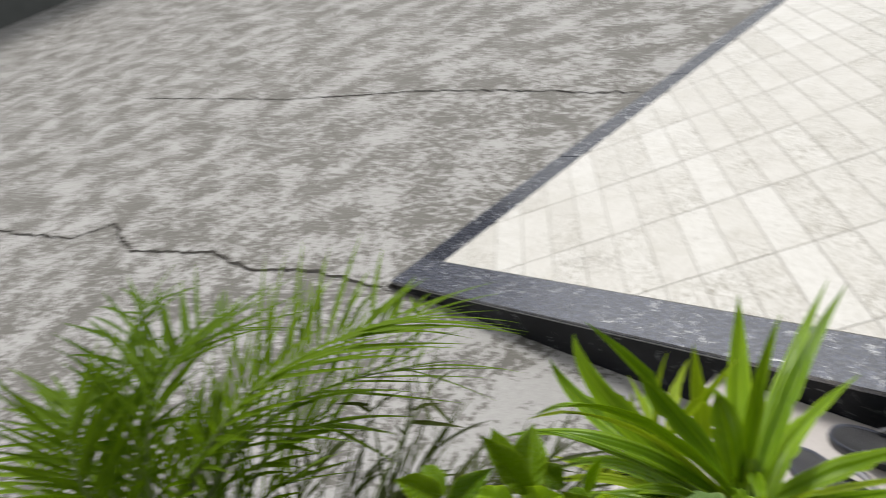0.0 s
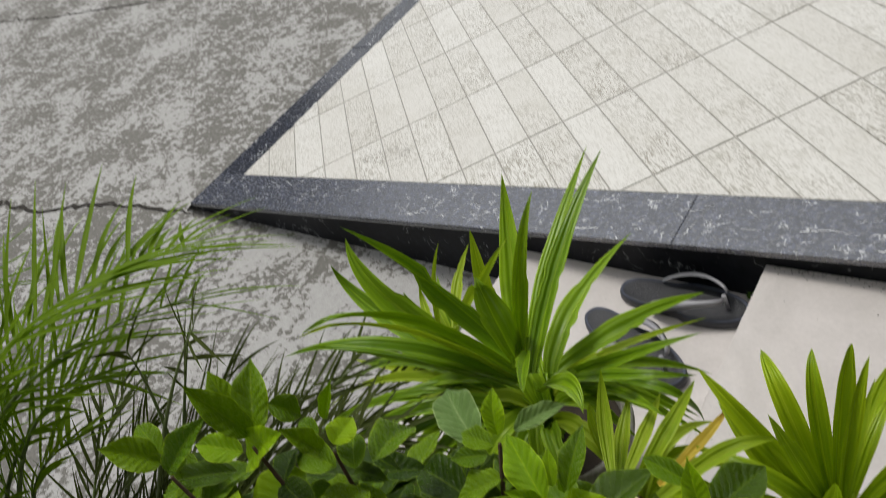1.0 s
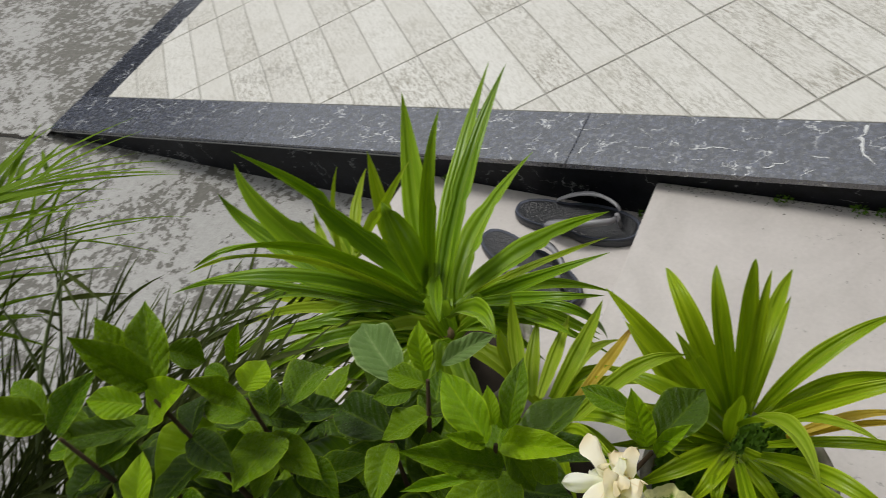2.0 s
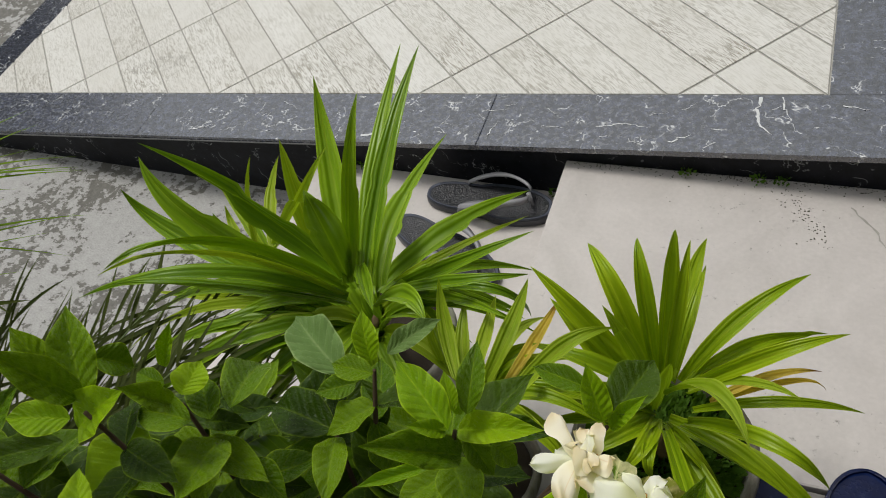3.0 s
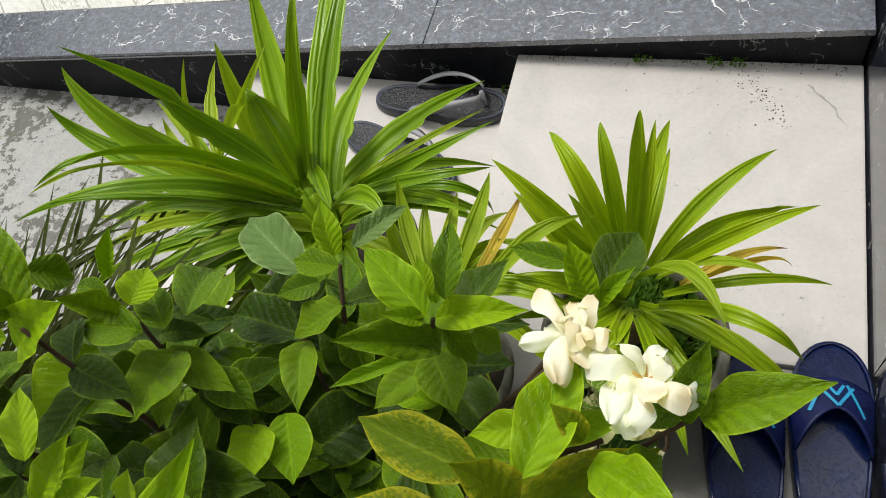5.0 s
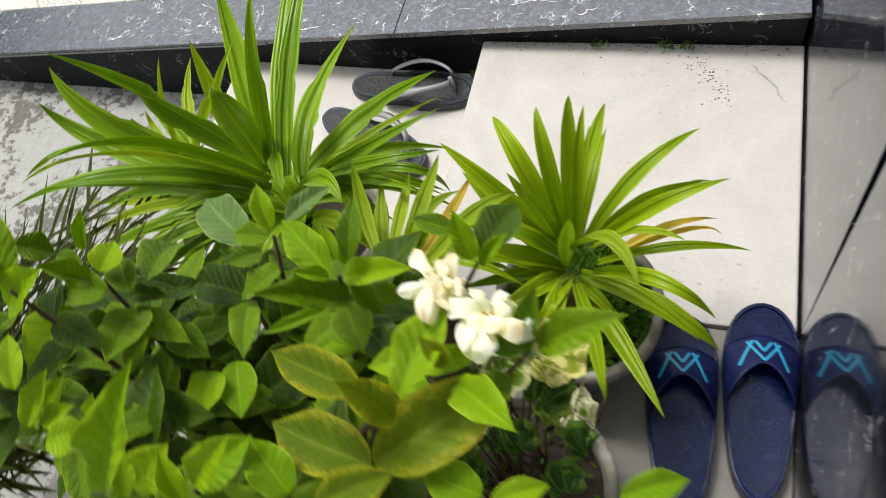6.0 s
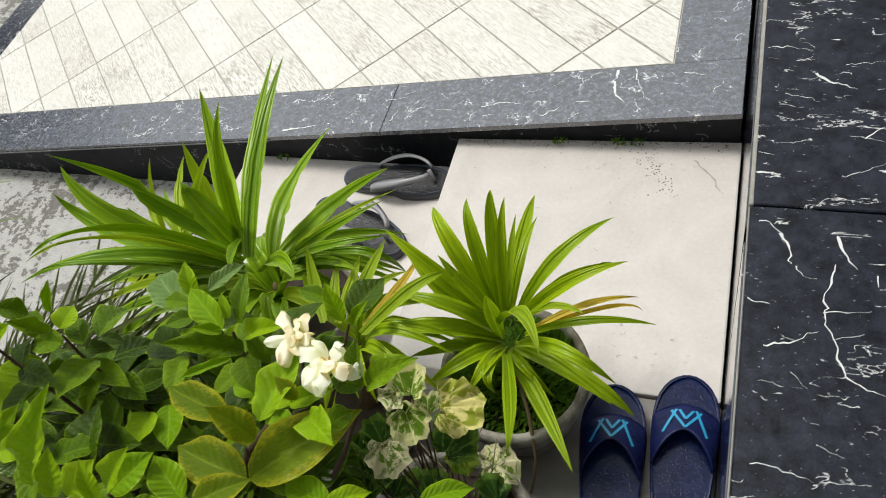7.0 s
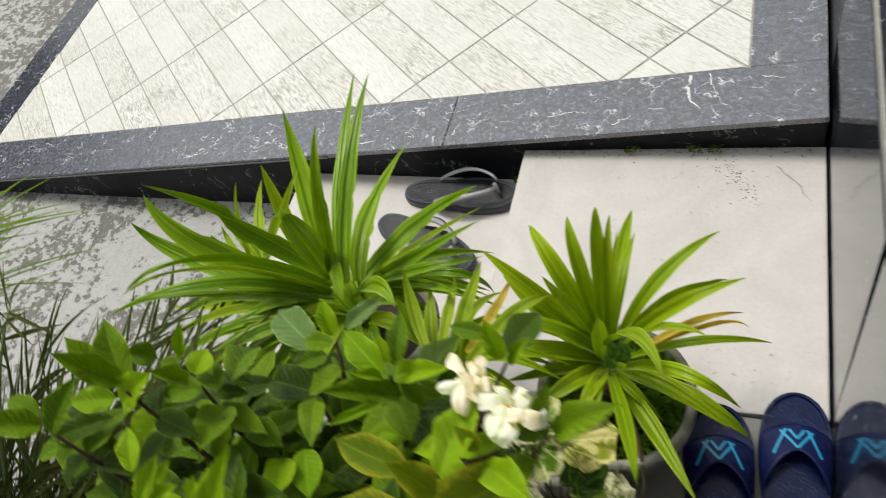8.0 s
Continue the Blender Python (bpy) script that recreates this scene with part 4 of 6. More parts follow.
YOUNG_1 = [
    ((-0.003, -0.024, 0.061), (-0.035, 0.033, 0.075), (-0.050, 0.071, 0.113), 0.019, 1),
    ((0.008, -0.012, 0.041), (0.004, 0.053, 0.039), (-0.000, 0.107, 0.042), 0.018, 1),
    ((0.021, -0.004, 0.034), (0.037, 0.053, 0.064), (0.032, 0.138, 0.044), 0.021, 1),
    ((-0.005, -0.007, 0.030), (-0.027, 0.048, 0.020), (-0.039, 0.102, 0.033), 0.020, 1),
    ((0.044, -0.008, 0.033), (0.050, 0.097, -0.021), (0.060, 0.168, -0.032), 0.018, 2),
    ((0.062, -0.040, 0.069), (0.099, 0.059, 0.039), (0.152, 0.073, 0.073), 0.022, 1),
    ((-0.067, 0.058, -0.100), (-0.065, 0.048, 0.010), (-0.068, 0.053, 0.060), 0.019, 1),
    ((0.011, 0.064, -0.100), (0.046, 0.056, -0.060), (0.088, 0.079, -0.100), 0.021, 0),
]


def bowed(rows):
    """Rows of tip x, y, z, arch, width, kind, given a foot at the stem and a middle point."""
    out = []
    for x, y, z, arch, width, kind in rows:
        reach, a = math.sqrt(x * x + y * y + z * z), math.atan2(y, x)
        out.append(((0.3 * width + 0.016 * math.cos(a + 9 * x), 0.016 * math.sin(a + 7 * y), -0.02 - 1.3 * width - 0.12 * abs(x)), (x * 0.45, y * 0.45, z * 0.5 + arch * reach * 0.5), (x, y, z), width, kind))
    return out


rng = random.Random(21)
UNDER = []
for k in range(26):
    a, r = k * 0.61 + rng.uniform(-0.5, 0.5), rng.uniform(0.11, 0.27)
    UNDER.append((r * math.cos(a), r * math.sin(a) * (0.8 if math.sin(a) > 0 else 1.0), rng.uniform(-0.24, -0.06), 0.32, rng.uniform(0.020, 0.030), 0 if k % 6 else 1))
UNDER += [
    (-0.40, -0.16, -0.14, 0.26, 0.022, 0), (-0.31, -0.22, -0.12, 0.34, 0.028, 0), (-0.43, -0.08, -0.16, 0.28, 0.020, 1),
    (-0.26, -0.23, -0.14, 0.34, 0.026, 0), (-0.18, -0.22, -0.16, 0.34, 0.026, 0), (-0.40, -0.02, -0.14, 0.30, 0.026, 0), (-0.30, -0.15, -0.12, 0.30, 0.020, 1),
    (-0.06, -0.20, -0.16, 0.34, 0.026, 0), (-0.22, -0.17, -0.16, 0.36, 0.024, 0),
]
pandan((1.815, -0.565, 0.50), LARGE_1 + LARGE_2 + LARGE_3 + LARGE_4 + LARGE_5 + bowed(UNDER), "large green pandan with long arching strap leaves", 31, (1.735, -0.465, 0.24), PANDAN, True)
pandan((2.216, -0.605, 0.42), POTTED_1 + POTTED_2 + POTTED_3 + POTTED_4, "green pandan with pointed strap leaves in a pot", 32, (2.218, -0.603, 0.32), PANDAN_LIGHT, False)
rng = random.Random(22)
LOW_YOUNG = []
for k in range(14):
    a, r = -2.2 + k * 0.27 + rng.uniform(-0.1, 0.1), rng.uniform(0.11, 0.19)
    LOW_YOUNG.append((r * math.cos(a), r * math.sin(a), rng.uniform(-0.12, 0.0), 0.34, rng.uniform(0.018, 0.025), (0, 1, 0)[k % 3]))
pandan((2.005, -0.660, 0.52), YOUNG_1 + bowed(LOW_YOUNG), "young pale pandan with a yellowed leaf", 33, (1.985, -0.680, 0.31), PANDAN_LIGHT, False)


def oval_leaf_mesh(name, material, curl, wave, seed, veins=8, n=20, cross=10):
    """A leaf of length and width 1 along its own y, foot at the origin: full in the middle, drawn out to a short tip, quilted between its side veins."""
    rng = random.Random(seed)
    bm = bmesh.new()
    uv = bm.loops.layers.uv.new("UVMap")
    ph, bend, lop = rng.uniform(0, 6.28), rng.uniform(-0.10, 0.10), rng.uniform(-0.06, 0.06)
    rows = []
    for i in range(n + 1):
        f = i / n
        body = max(0.0, math.sin(math.pi * f ** 0.88)) ** (0.62 if f < 0.5 else 0.62 + 1.0 * (f - 0.5))
        w = max(0.5 * body, 0.012)
        y, z = f * (1 - 0.07 * curl * f), 0.11 * curl * math.sin(f * 2.6) - curl * 0.30 * f * f
        x = bend * math.sin(f * 2.4)
        row = []
        for k in range(cross + 1):
            u = k / cross * 2 - 1
            edge = wave * math.sin(f * 13 + ph + (1.9 if u > 0 else 0)) * abs(u) ** 2.5 * body
            quilt = 0.030 * body * math.sin(6.283 * (f * veins - abs(u) * veins * 0.21)) * min(1, abs(u) * 4) * (1 - u ** 6)
            lift = 0.48 * w * abs(u) ** 1.25 - 0.16 * w * u ** 4 + 0.075 * edge + quilt
            row.append((bm.verts.new((x + u * w * (1 + lop * (1 if u > 0 else -1) + 0.05 * edge), y, z + lift)), k / cross, f))
        rows.append(row)
    for a, b in zip(rows, rows[1:]):
        for k in range(cross):
            q = (a[k], a[k + 1], b[k + 1], b[k])
            face = bm.faces.new([v[0] for v in q])
            for loop, v in zip(face.loops, q):
                loop[uv].uv = (v[1], v[2])
    return finish(bm, name, material)


def leaf_pose(at, azimuth, elevation, roll=0.0, size=1.0):
    """A leaf that starts at a point and points along azimuth and elevation (degrees)."""
    return Matrix.Translation(at) @ pose(0, 0, 0, 0, 0, azimuth - 90) @ pose(0, 0, 0, elevation) @ pose(0, 0, 0, 0, roll) @ Matrix.Scale(size, 4)


# ---- gardenia bush ----
bush = empty("gardenia_bush", 1.93, -0.96, 0.345)
tagged(bush, "glossy dark green gardenia bush with bright young shoots", "bush")
KINDS = (GARDENIA, GARDENIA_NEW, GARDENIA_OLD, GARDENIA_PALE, GARDENIA_MID)
LEAF = [[oval_leaf_mesh("leaf", m, 0.10 + 0.17 * k, 0.5 + 0.25 * (k % 3), 40 + 9 * i + k) for k in range(5)] for i, m in enumerate(KINDS)]
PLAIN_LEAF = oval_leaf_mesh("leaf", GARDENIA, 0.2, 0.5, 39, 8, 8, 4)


def bush_leaf(x, y, z, azimuth, elevation, roll, length, width, kind, rng):
    """One leaf of the bush, from its foot."""
    m = leaf_pose(Vector((x, y, z)) - bush.location, azimuth, elevation, roll) @ Matrix.Diagonal((width, length, 0.5 * (width + length), 1))
    share("leaf", rng.choice(LEAF[kind]), bush, m)


# foot x, y, z; azimuth, elevation, roll; length, width; kind (0 dark, 1 young, 2 yellowing, 3 grey-green, 4 green)
LEAVES_A = [
    (2.012, -0.844, 0.870, 144, -0, -3, 0.075, 0.037, 3),
    (2.052, -0.854, 0.919, 111, 48, 7, 0.036, 0.017, 1),
    (2.065, -0.871, 0.937, 175, -6, -14, 0.033, 0.017, 4),
    (2.058, -0.843, 0.913, 47, 8, 19, 0.044, 0.016, 3),
    (2.028, -0.852, 0.876, -143, 16, -19, 0.030, 0.018, 4),
    (2.023, -0.841, 0.860, -64, -36, -6, 0.050, 0.031, 0),
    (2.021, -0.886, 0.854, -70, 17, -10, 0.057, 0.024, 4),
    (2.020, -0.932, 0.840, -64, 3, -8, 0.049, 0.030, 1),
    (2.004, -0.943, 0.841, -71, 26, -14, 0.054, 0.028, 1),
    (2.020, -0.942, 0.780, 45, 15, 14, 0.077, 0.052, 0),
]
LEAVES_B = [
    (2.006, -0.872, 0.830, 169, -8, -9, 0.075, 0.039, 0),
    (2.006, -0.874, 0.820, -130, -26, -19, 0.069, 0.044, 4),
    (1.973, -0.925, 0.871, -21, -6, 3, 0.043, 0.025, 4),
    (1.967, -0.925, 0.902, -74, 30, -20, 0.064, 0.032, 4),
    (1.926, -0.938, 0.919, -113, -3, -22, 0.057, 0.041, 1),
    (1.968, -0.922, 0.926, 127, 8, 8, 0.034, 0.022, 4),
    (1.962, -0.932, 0.962, -109, 73, -60, 0.045, 0.017, 4),
    (1.952, -0.918, 0.944, 86, 13, 20, 0.026, 0.023, 1),
    (1.953, -0.923, 0.965, 169, -1, -7, 0.027, 0.013, 4),
    (1.925, -0.900, 0.938, 52, 60, 45, 0.040, 0.011, 1),
]
LEAVES_C = [
    (1.973, -0.909, 0.919, 110, -33, 18, 0.084, 0.031, 4),
    (1.948, -0.915, 0.899, 3, 9, 13, 0.037, 0.015, 0),
    (1.932, -0.886, 0.870, -3, 0, 11, 0.031, 0.013, 0),
    (1.973, -0.935, 0.951, 179, -17, -11, 0.054, 0.025, 4),
    (1.917, -0.949, 0.976, 117, 37, 17, 0.059, 0.028, 4),
    (1.920, -0.950, 0.985, -151, 72, -31, 0.065, 0.023, 4),
    (1.892, -0.941, 0.975, 152, 61, 3, 0.046, 0.022, 4),
    (1.912, -0.960, 0.972, -157, 20, -16, 0.038, 0.023, 1),
    (1.893, -0.917, 0.965, 36, -52, 28, 0.032, 0.022, 4),
    (1.915, -0.962, 0.965, 21, 39, 29, 0.055, 0.029, 1),
]
LEAVES_D = [
    (1.880, -1.000, 0.985, 52, 38, 34, 0.057, 0.021, 4),
    (1.867, -0.996, 0.985, -131, 51, -29, 0.045, 0.025, 4),
    (1.867, -0.992, 0.990, 165, 23, 1, 0.036, 0.019, 4),
    (1.898, -0.968, 0.950, -158, -8, -17, 0.068, 0.022, 0),
    (1.842, -0.972, 0.950, -55, -36, -17, 0.034, 0.020, 4),
    (1.984, -1.024, 1.004, 116, 17, 17, 0.035, 0.016, 1),
    (2.060, -1.066, 0.995, 54, 53, 28, 0.098, 0.025, 1),
    (1.975, -1.036, 0.970, 55, 41, 28, 0.046, 0.015, 1),
    (1.972, -1.034, 0.960, 57, 29, 23, 0.041, 0.018, 1),
    (1.984, -1.034, 0.970, 32, 21, 16, 0.028, 0.013, 1),
]
LEAVES_E = [
    (2.178, -0.984, 0.980, 166, 6, -7, 0.060, 0.027, 2),
    (2.195, -0.991, 0.960, 176, 59, -12, 0.049, 0.023, 2),
    (2.174, -1.008, 0.914, 167, 1, -4, 0.075, 0.039, 2),
    (2.174, -1.006, 0.910, 39, 13, 16, 0.109, 0.046, 2),
    (2.261, -0.930, 0.950, 179, 9, -11, 0.030, 0.019, 4),
    (2.223, -0.960, 0.948, -36, 34, 9, 0.064, 0.025, 1),
    (2.268, -0.934, 0.960, 9, 46, 15, 0.066, 0.024, 4),
    (2.260, -0.933, 0.952, 69, 72, 5, 0.055, 0.017, 4),
    (2.195, -0.978, 0.965, 76, 10, 6, 0.066, 0.028, 1),
    (2.219, -0.956, 0.966, 156, 51, -12, 0.026, 0.013, 2),
]
LEAVES_F = [
    (2.197, -0.942, 0.930, -159, 14, -15, 0.040, 0.020, 1),
    (2.194, -0.947, 0.930, 14, 24, 16, 0.049, 0.017, 1),
    (2.134, -0.910, 0.971, 145, 21, -6, 0.050, 0.023, 1),
    (2.138, -0.894, 0.961, 95, 28, 7, 0.044, 0.016, 4),
    (2.132, -0.897, 0.967, 119, 34, 1, 0.023, 0.010, 1),
    (2.127, -0.886, 0.940, 52, 73, 35, 0.021, 0.007, 1),
    (2.128, -0.892, 0.933, -2, 34, 18, 0.063, 0.019, 1),
    (2.132, -0.910, 0.968, -143, 54, -27, 0.029, 0.010, 1),
    (2.134, -0.906, 0.931, -139, 53, -25, 0.077, 0.023, 4),
    (2.118, -0.911, 0.920, -149, 0, -15, 0.051, 0.009, 1),
]
LEAVES_G = [
    (2.131, -0.893, 0.930, -32, -38, 8, 0.033, 0.016, 4),
    (2.149, -0.894, 0.930, -19, -28, 11, 0.021, 0.015, 4),
    (2.138, -0.900, 0.880, -168, 0, -13, 0.033, 0.016, 1),
    (2.123, -0.915, 0.860, 169, -0, -9, 0.037, 0.017, 1),
    (2.206, -0.858, 0.916, 127, 57, -10, 0.040, 0.017, 1),
    (2.210, -0.852, 0.915, 69, 3, 8, 0.050, 0.030, 0),
    (2.210, -0.856, 0.904, 31, 54, 20, 0.037, 0.011, 1),
    (2.196, -0.846, 0.930, 168, 0, -16, 0.041, 0.015, 4),
    (2.083, -1.045, 0.950, 33, 47, 29, 0.055, 0.021, 1),
    (2.073, -1.044, 0.930, 42, 23, 20, 0.052, 0.028, 1),
]
LEAVES_H = [
    (2.130, -1.035, 0.920, 139, 29, 7, 0.042, 0.028, 1),
    (2.080, -1.056, 0.950, 113, 55, 21, 0.037, 0.015, 1),
    (2.160, -1.043, 0.950, 30, 11, 14, 0.050, 0.026, 2),
    (1.978, -0.955, 0.840, -135, -17, -22, 0.069, 0.054, 4),
    (2.029, -1.052, 0.920, 51, 29, 24, 0.041, 0.029, 1),
    (2.242, -1.010, 0.900, 166, 13, -4, 0.043, 0.027, 1),
    (2.323, -1.003, 0.930, 24, 0, 11, 0.042, 0.018, 1),
    (2.253, -1.020, 0.930, 27, 0, 12, 0.037, 0.017, 1),
    (2.000, -1.044, 0.980, 15, 0, 12, 0.029, 0.022, 1),
    (2.042, -1.061, 0.950, 75, 56, 36, 0.048, 0.021, 1),
]
LEAVES_I = [
    (2.020, -1.026, 0.970, 39, 65, 48, 0.033, 0.012, 1),
    (2.205, -0.969, 0.930, 143, 0, -5, 0.029, 0.019, 1),
    (2.239, -0.963, 0.940, 45, 0, 6, 0.022, 0.021, 4),
    (2.080, -0.915, 0.800, 43, 23, 14, 0.051, 0.035, 4),
    (1.919, -0.917, 0.800, -27, -22, -0, 0.053, 0.037, 4),
    (1.931, -0.969, 0.800, 45, -25, 16, 0.048, 0.033, 4),
    (1.896, -0.917, 0.800, -151, -22, -19, 0.052, 0.040, 0),
]

TIPS = [
    (2.055, -0.858, 0.915), (2.133, -0.903, 0.955), (2.208, -0.857, 0.908), (1.950, -0.920, 0.935), (1.968, -0.930, 0.905), (1.930, -0.958, 0.985),
    (1.829, -0.981, 0.965), (2.018, -0.882, 0.850), (2.020, -0.934, 0.835), (1.972, -0.926, 0.870), (2.178, -0.992, 0.940), (2.262, -0.934, 0.952),
    (2.195, -0.948, 0.928), (2.060, -1.064, 0.965), (1.978, -1.033, 0.965), (2.130, -1.038, 0.920), (2.080, -1.048, 0.940), (2.240, -1.012, 0.895),
    (1.880, -1.000, 0.980), (2.205, -0.912, 0.960),
]
FILL = [
    (2.02, -0.87, 0.80), (2.11, -0.87, 0.84), (1.89, -0.88, 0.80), (2.16, -0.98, 0.86), (1.97, -0.99, 0.86),
    (1.90, -0.93, 0.78), (2.04, -0.94, 0.78), (1.99, -0.97, 0.78), (2.08, -0.90, 0.80), (1.95, -0.92, 0.75),
    (2.09, -0.95, 0.78), (1.84, -0.90, 0.78), (2.12, -1.02, 0.82), (1.83, -0.97, 0.82), (2.0, -1.02, 0.88),
    (1.87, -1.01, 0.86), (2.06, -0.83, 0.76), (1.94, -0.85, 0.74), (2.0, -0.92, 0.70),
    (1.86, -0.83, 0.70), (1.98, -0.80, 0.70), (1.80, -0.87, 0.72), (2.08, -0.80, 0.72), (1.78, -0.93, 0.74), (1.92, -0.80, 0.64), (2.07, -0.84, 0.70), (1.90, -0.76, 0.60), (1.82, -0.80, 0.62),
]


def twig(end, rng, thick=1.0):
    at = Vector(end) - bush.location
    root = Vector((rng.uniform(-0.04, 0.04), rng.uniform(-0.04, 0.04), -0.03))
    knee = root.lerp(at, 0.55) + Vector((rng.uniform(-0.03, 0.03), rng.uniform(-0.03, 0.03), -0.05))
    pts = [root * (1 - f) ** 2 + knee * 2 * f * (1 - f) + at * f * f for f in (0, 0.2, 0.4, 0.6, 0.8, 1.0)]
    part("twig", tube_bm([tuple(p) for p in pts], [thick * r for r in (0.006, 0.005, 0.0042, 0.0034, 0.0026, 0.0014)], 6), WOOD, bush)
    return at, (pts[-1] - pts[-2]).normalized()


rng = random.Random(77)
for end in TIPS:
    at, axis = twig(end, rng)
    if end[0] > 2.20 or end[2] < 0.86:
        continue
    turn = rng.uniform(0, 360)
    for level in (2, 3):
        for k in range(2):
            p = at - axis * (0.022 * level) + bush.location
            bush_leaf(*p, turn + level * 90 + k * 180 + rng.uniform(-25, 25), rng.uniform(-15, 30) - 9 * level, rng.uniform(-14, 14), rng.uniform(0.038, 0.058), rng.uniform(0.019, 0.029), rng.choice((4, 0)), rng)
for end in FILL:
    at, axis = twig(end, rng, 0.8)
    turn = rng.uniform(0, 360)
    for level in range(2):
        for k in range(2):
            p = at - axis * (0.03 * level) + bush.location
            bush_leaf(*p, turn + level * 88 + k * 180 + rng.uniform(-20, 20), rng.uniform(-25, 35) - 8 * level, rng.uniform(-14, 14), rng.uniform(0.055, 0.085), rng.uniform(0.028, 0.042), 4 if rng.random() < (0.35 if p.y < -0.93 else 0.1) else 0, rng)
# the inside of the bush, one mass of leaves, all dark green to deepen its shade
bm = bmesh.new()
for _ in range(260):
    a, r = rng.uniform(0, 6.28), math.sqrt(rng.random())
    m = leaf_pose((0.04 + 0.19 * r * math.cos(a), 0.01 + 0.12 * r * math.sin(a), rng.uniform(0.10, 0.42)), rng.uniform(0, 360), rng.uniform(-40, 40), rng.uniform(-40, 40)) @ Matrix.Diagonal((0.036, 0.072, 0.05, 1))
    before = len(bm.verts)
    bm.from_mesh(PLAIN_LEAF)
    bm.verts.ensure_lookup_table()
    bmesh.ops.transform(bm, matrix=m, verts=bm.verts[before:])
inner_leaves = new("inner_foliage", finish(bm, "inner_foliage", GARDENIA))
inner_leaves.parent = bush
tagged(inner_leaves, "dense inner leaves, dark green to deepen the inner shade", kind="stuff")
for row in LEAVES_A + LEAVES_B + LEAVES_C + LEAVES_D + LEAVES_E + LEAVES_F + LEAVES_G + LEAVES_H + LEAVES_I:
    bush_leaf(*row, rng)
# a bare brown branch in front
part("twig", tube_bm([tuple(Vector(q) - bush.location) for q in ((2.10, -1.01, 0.60), (2.138, -1.015, 0.80), (2.148, -1.010, 0.862), (2.159, -0.984, 0.903), (2.176, -0.964, 0.918), (2.200, -0.955, 0.928), (2.226, -0.945, 0.938))], [0.0036, 0.0034, 0.0033, 0.0030, 0.0026, 0.0021, 0.0015], 7), WOOD, bush)


# ---- gardenia flowers ----
def petal_bm(length, width, cup, rng):
    """A fleshy petal along its own y: narrow foot, round end, rolled margins and a few creases."""
    bm = bmesh.new()
    uv = bm.loops.layers.uv.new("UVMap")
    n, cross = 12, 8
    a, b, c, curl = rng.uniform(0, 6.28), rng.uniform(0, 6.28), rng.uniform(-0.4, 0.4), rng.uniform(-1.0, 4.0)
    rows = []
    for i in range(n + 1):
        f = i / n
        w = width * 0.5 * (0.35 + 0.65 * math.sin(min(1, f * 1.4) * 1.57)) * math.sqrt(max(0.02, 1 - max(0, (f - 0.62) / 0.38) ** 2.2))
        row = []
        for k in range(cross + 1):
            u = k / cross * 2 - 1
            z = cup * length * math.sin(f * 2.2) * 0.8 - 0.85 * w * u * u * (0.4 + f) + 0.13 * width * f * math.sin(u * 5 + a + 5 * f) + 0.12 * width * f * math.sin(11 * f + b + 2 * u) - 0.5 * length * max(0.0, f - 0.6) ** 2 * curl
            row.append((bm.verts.new((u * w + c * length * f * f, length * f, z)), k / cross, f))
        rows.append(row)
    for p, q in zip(rows, rows[1:]):
        for k in range(cross):
            quad = (p[k], p[k + 1], q[k + 1], q[k])
            face = bm.faces.new([v[0] for v in quad])
            for loop, v in zip(face.loops, quad):
                loop[uv].uv = (v[1], v[2])
    return bm


def flower(x, y, z, petals, fresh, wide, seed, label):
    rng = random.Random(seed)
    base = empty("gardenia_flower", x, y, z)
    tagged(base, label, "flower", "gardenia flowers")
    part("calyx", tube_bm([(0, 0, -0.030), (0, 0, -0.010), (0, 0, 0.0)], [0.0018, 0.0028, 0.004], 8), GARDENIA_NEW, base, "green calyx")
    for az, el, length, width in petals:
        bm = petal_bm(length * 0.88, width * wide, rng.uniform(0.0, 0.45), rng)
        part("petal", bm, PETAL if rng.random() < fresh else PETAL_CREAM, base, m=leaf_pose((rng.uniform(-0.004, 0.004), rng.uniform(-0.004, 0.004), rng.uniform(-0.002, 0.006)), az + rng.uniform(-9, 9), el, rng.uniform(-45, 45)))
    for k in range(3):
        a = k * 1.256 + 0.4
        part("stamen", tube_bm([(0, 0, 0), (0.002 * math.cos(a), 0.002 * math.sin(a), 0.006), (0.006 * math.cos(a), 0.006 * math.sin(a), 0.009)], [0.0009, 0.0011, 0.0006], 5), STAMEN, base)
    return base


flower(2.210, -0.913, 0.978, [(147, 16, 0.029, 0.011), (-159, 12, 0.028, 0.008), (-124, -4, 0.026, 0.013), (81, 50, 0.021, 0.009), (7, 30, 0.021, 0.010), (-153, 66, 0.018, 0.012), (-45, 14, 0.016, 0.011), (170, 2, 0.024, 0.009), (45, 55, 0.020, 0.008), (-100, 30, 0.020, 0.010), (120, 60, 0.018, 0.009), (-20, 55, 0.017, 0.009)], 0.40, 1.25, 5, "creamy fading gardenia flower with browned petals")
flower(2.242, -0.930, 0.978, [(-137, -2, 0.030, 0.017), (170, 14, 0.031, 0.014), (-79, -12, 0.026, 0.016), (130, 46, 0.024, 0.006), (5, 8, 0.024, 0.014), (23, 40, 0.020, 0.013), (-51, 20, 0.019, 0.013), (-150, 30, 0.020, 0.012), (-110, 14, 0.020, 0.013), (60, 55, 0.018, 0.009), (-20, 30, 0.020, 0.012)], 0.97, 1.30, 6, "fresh white gardenia flower")


# ---- variegated shrub ----
shrub = empty("variegated_shrub", 2.185, -0.87, 0.33)
tagged(shrub, "variegated shrub with cream-edged rounded leaves", "shrub")


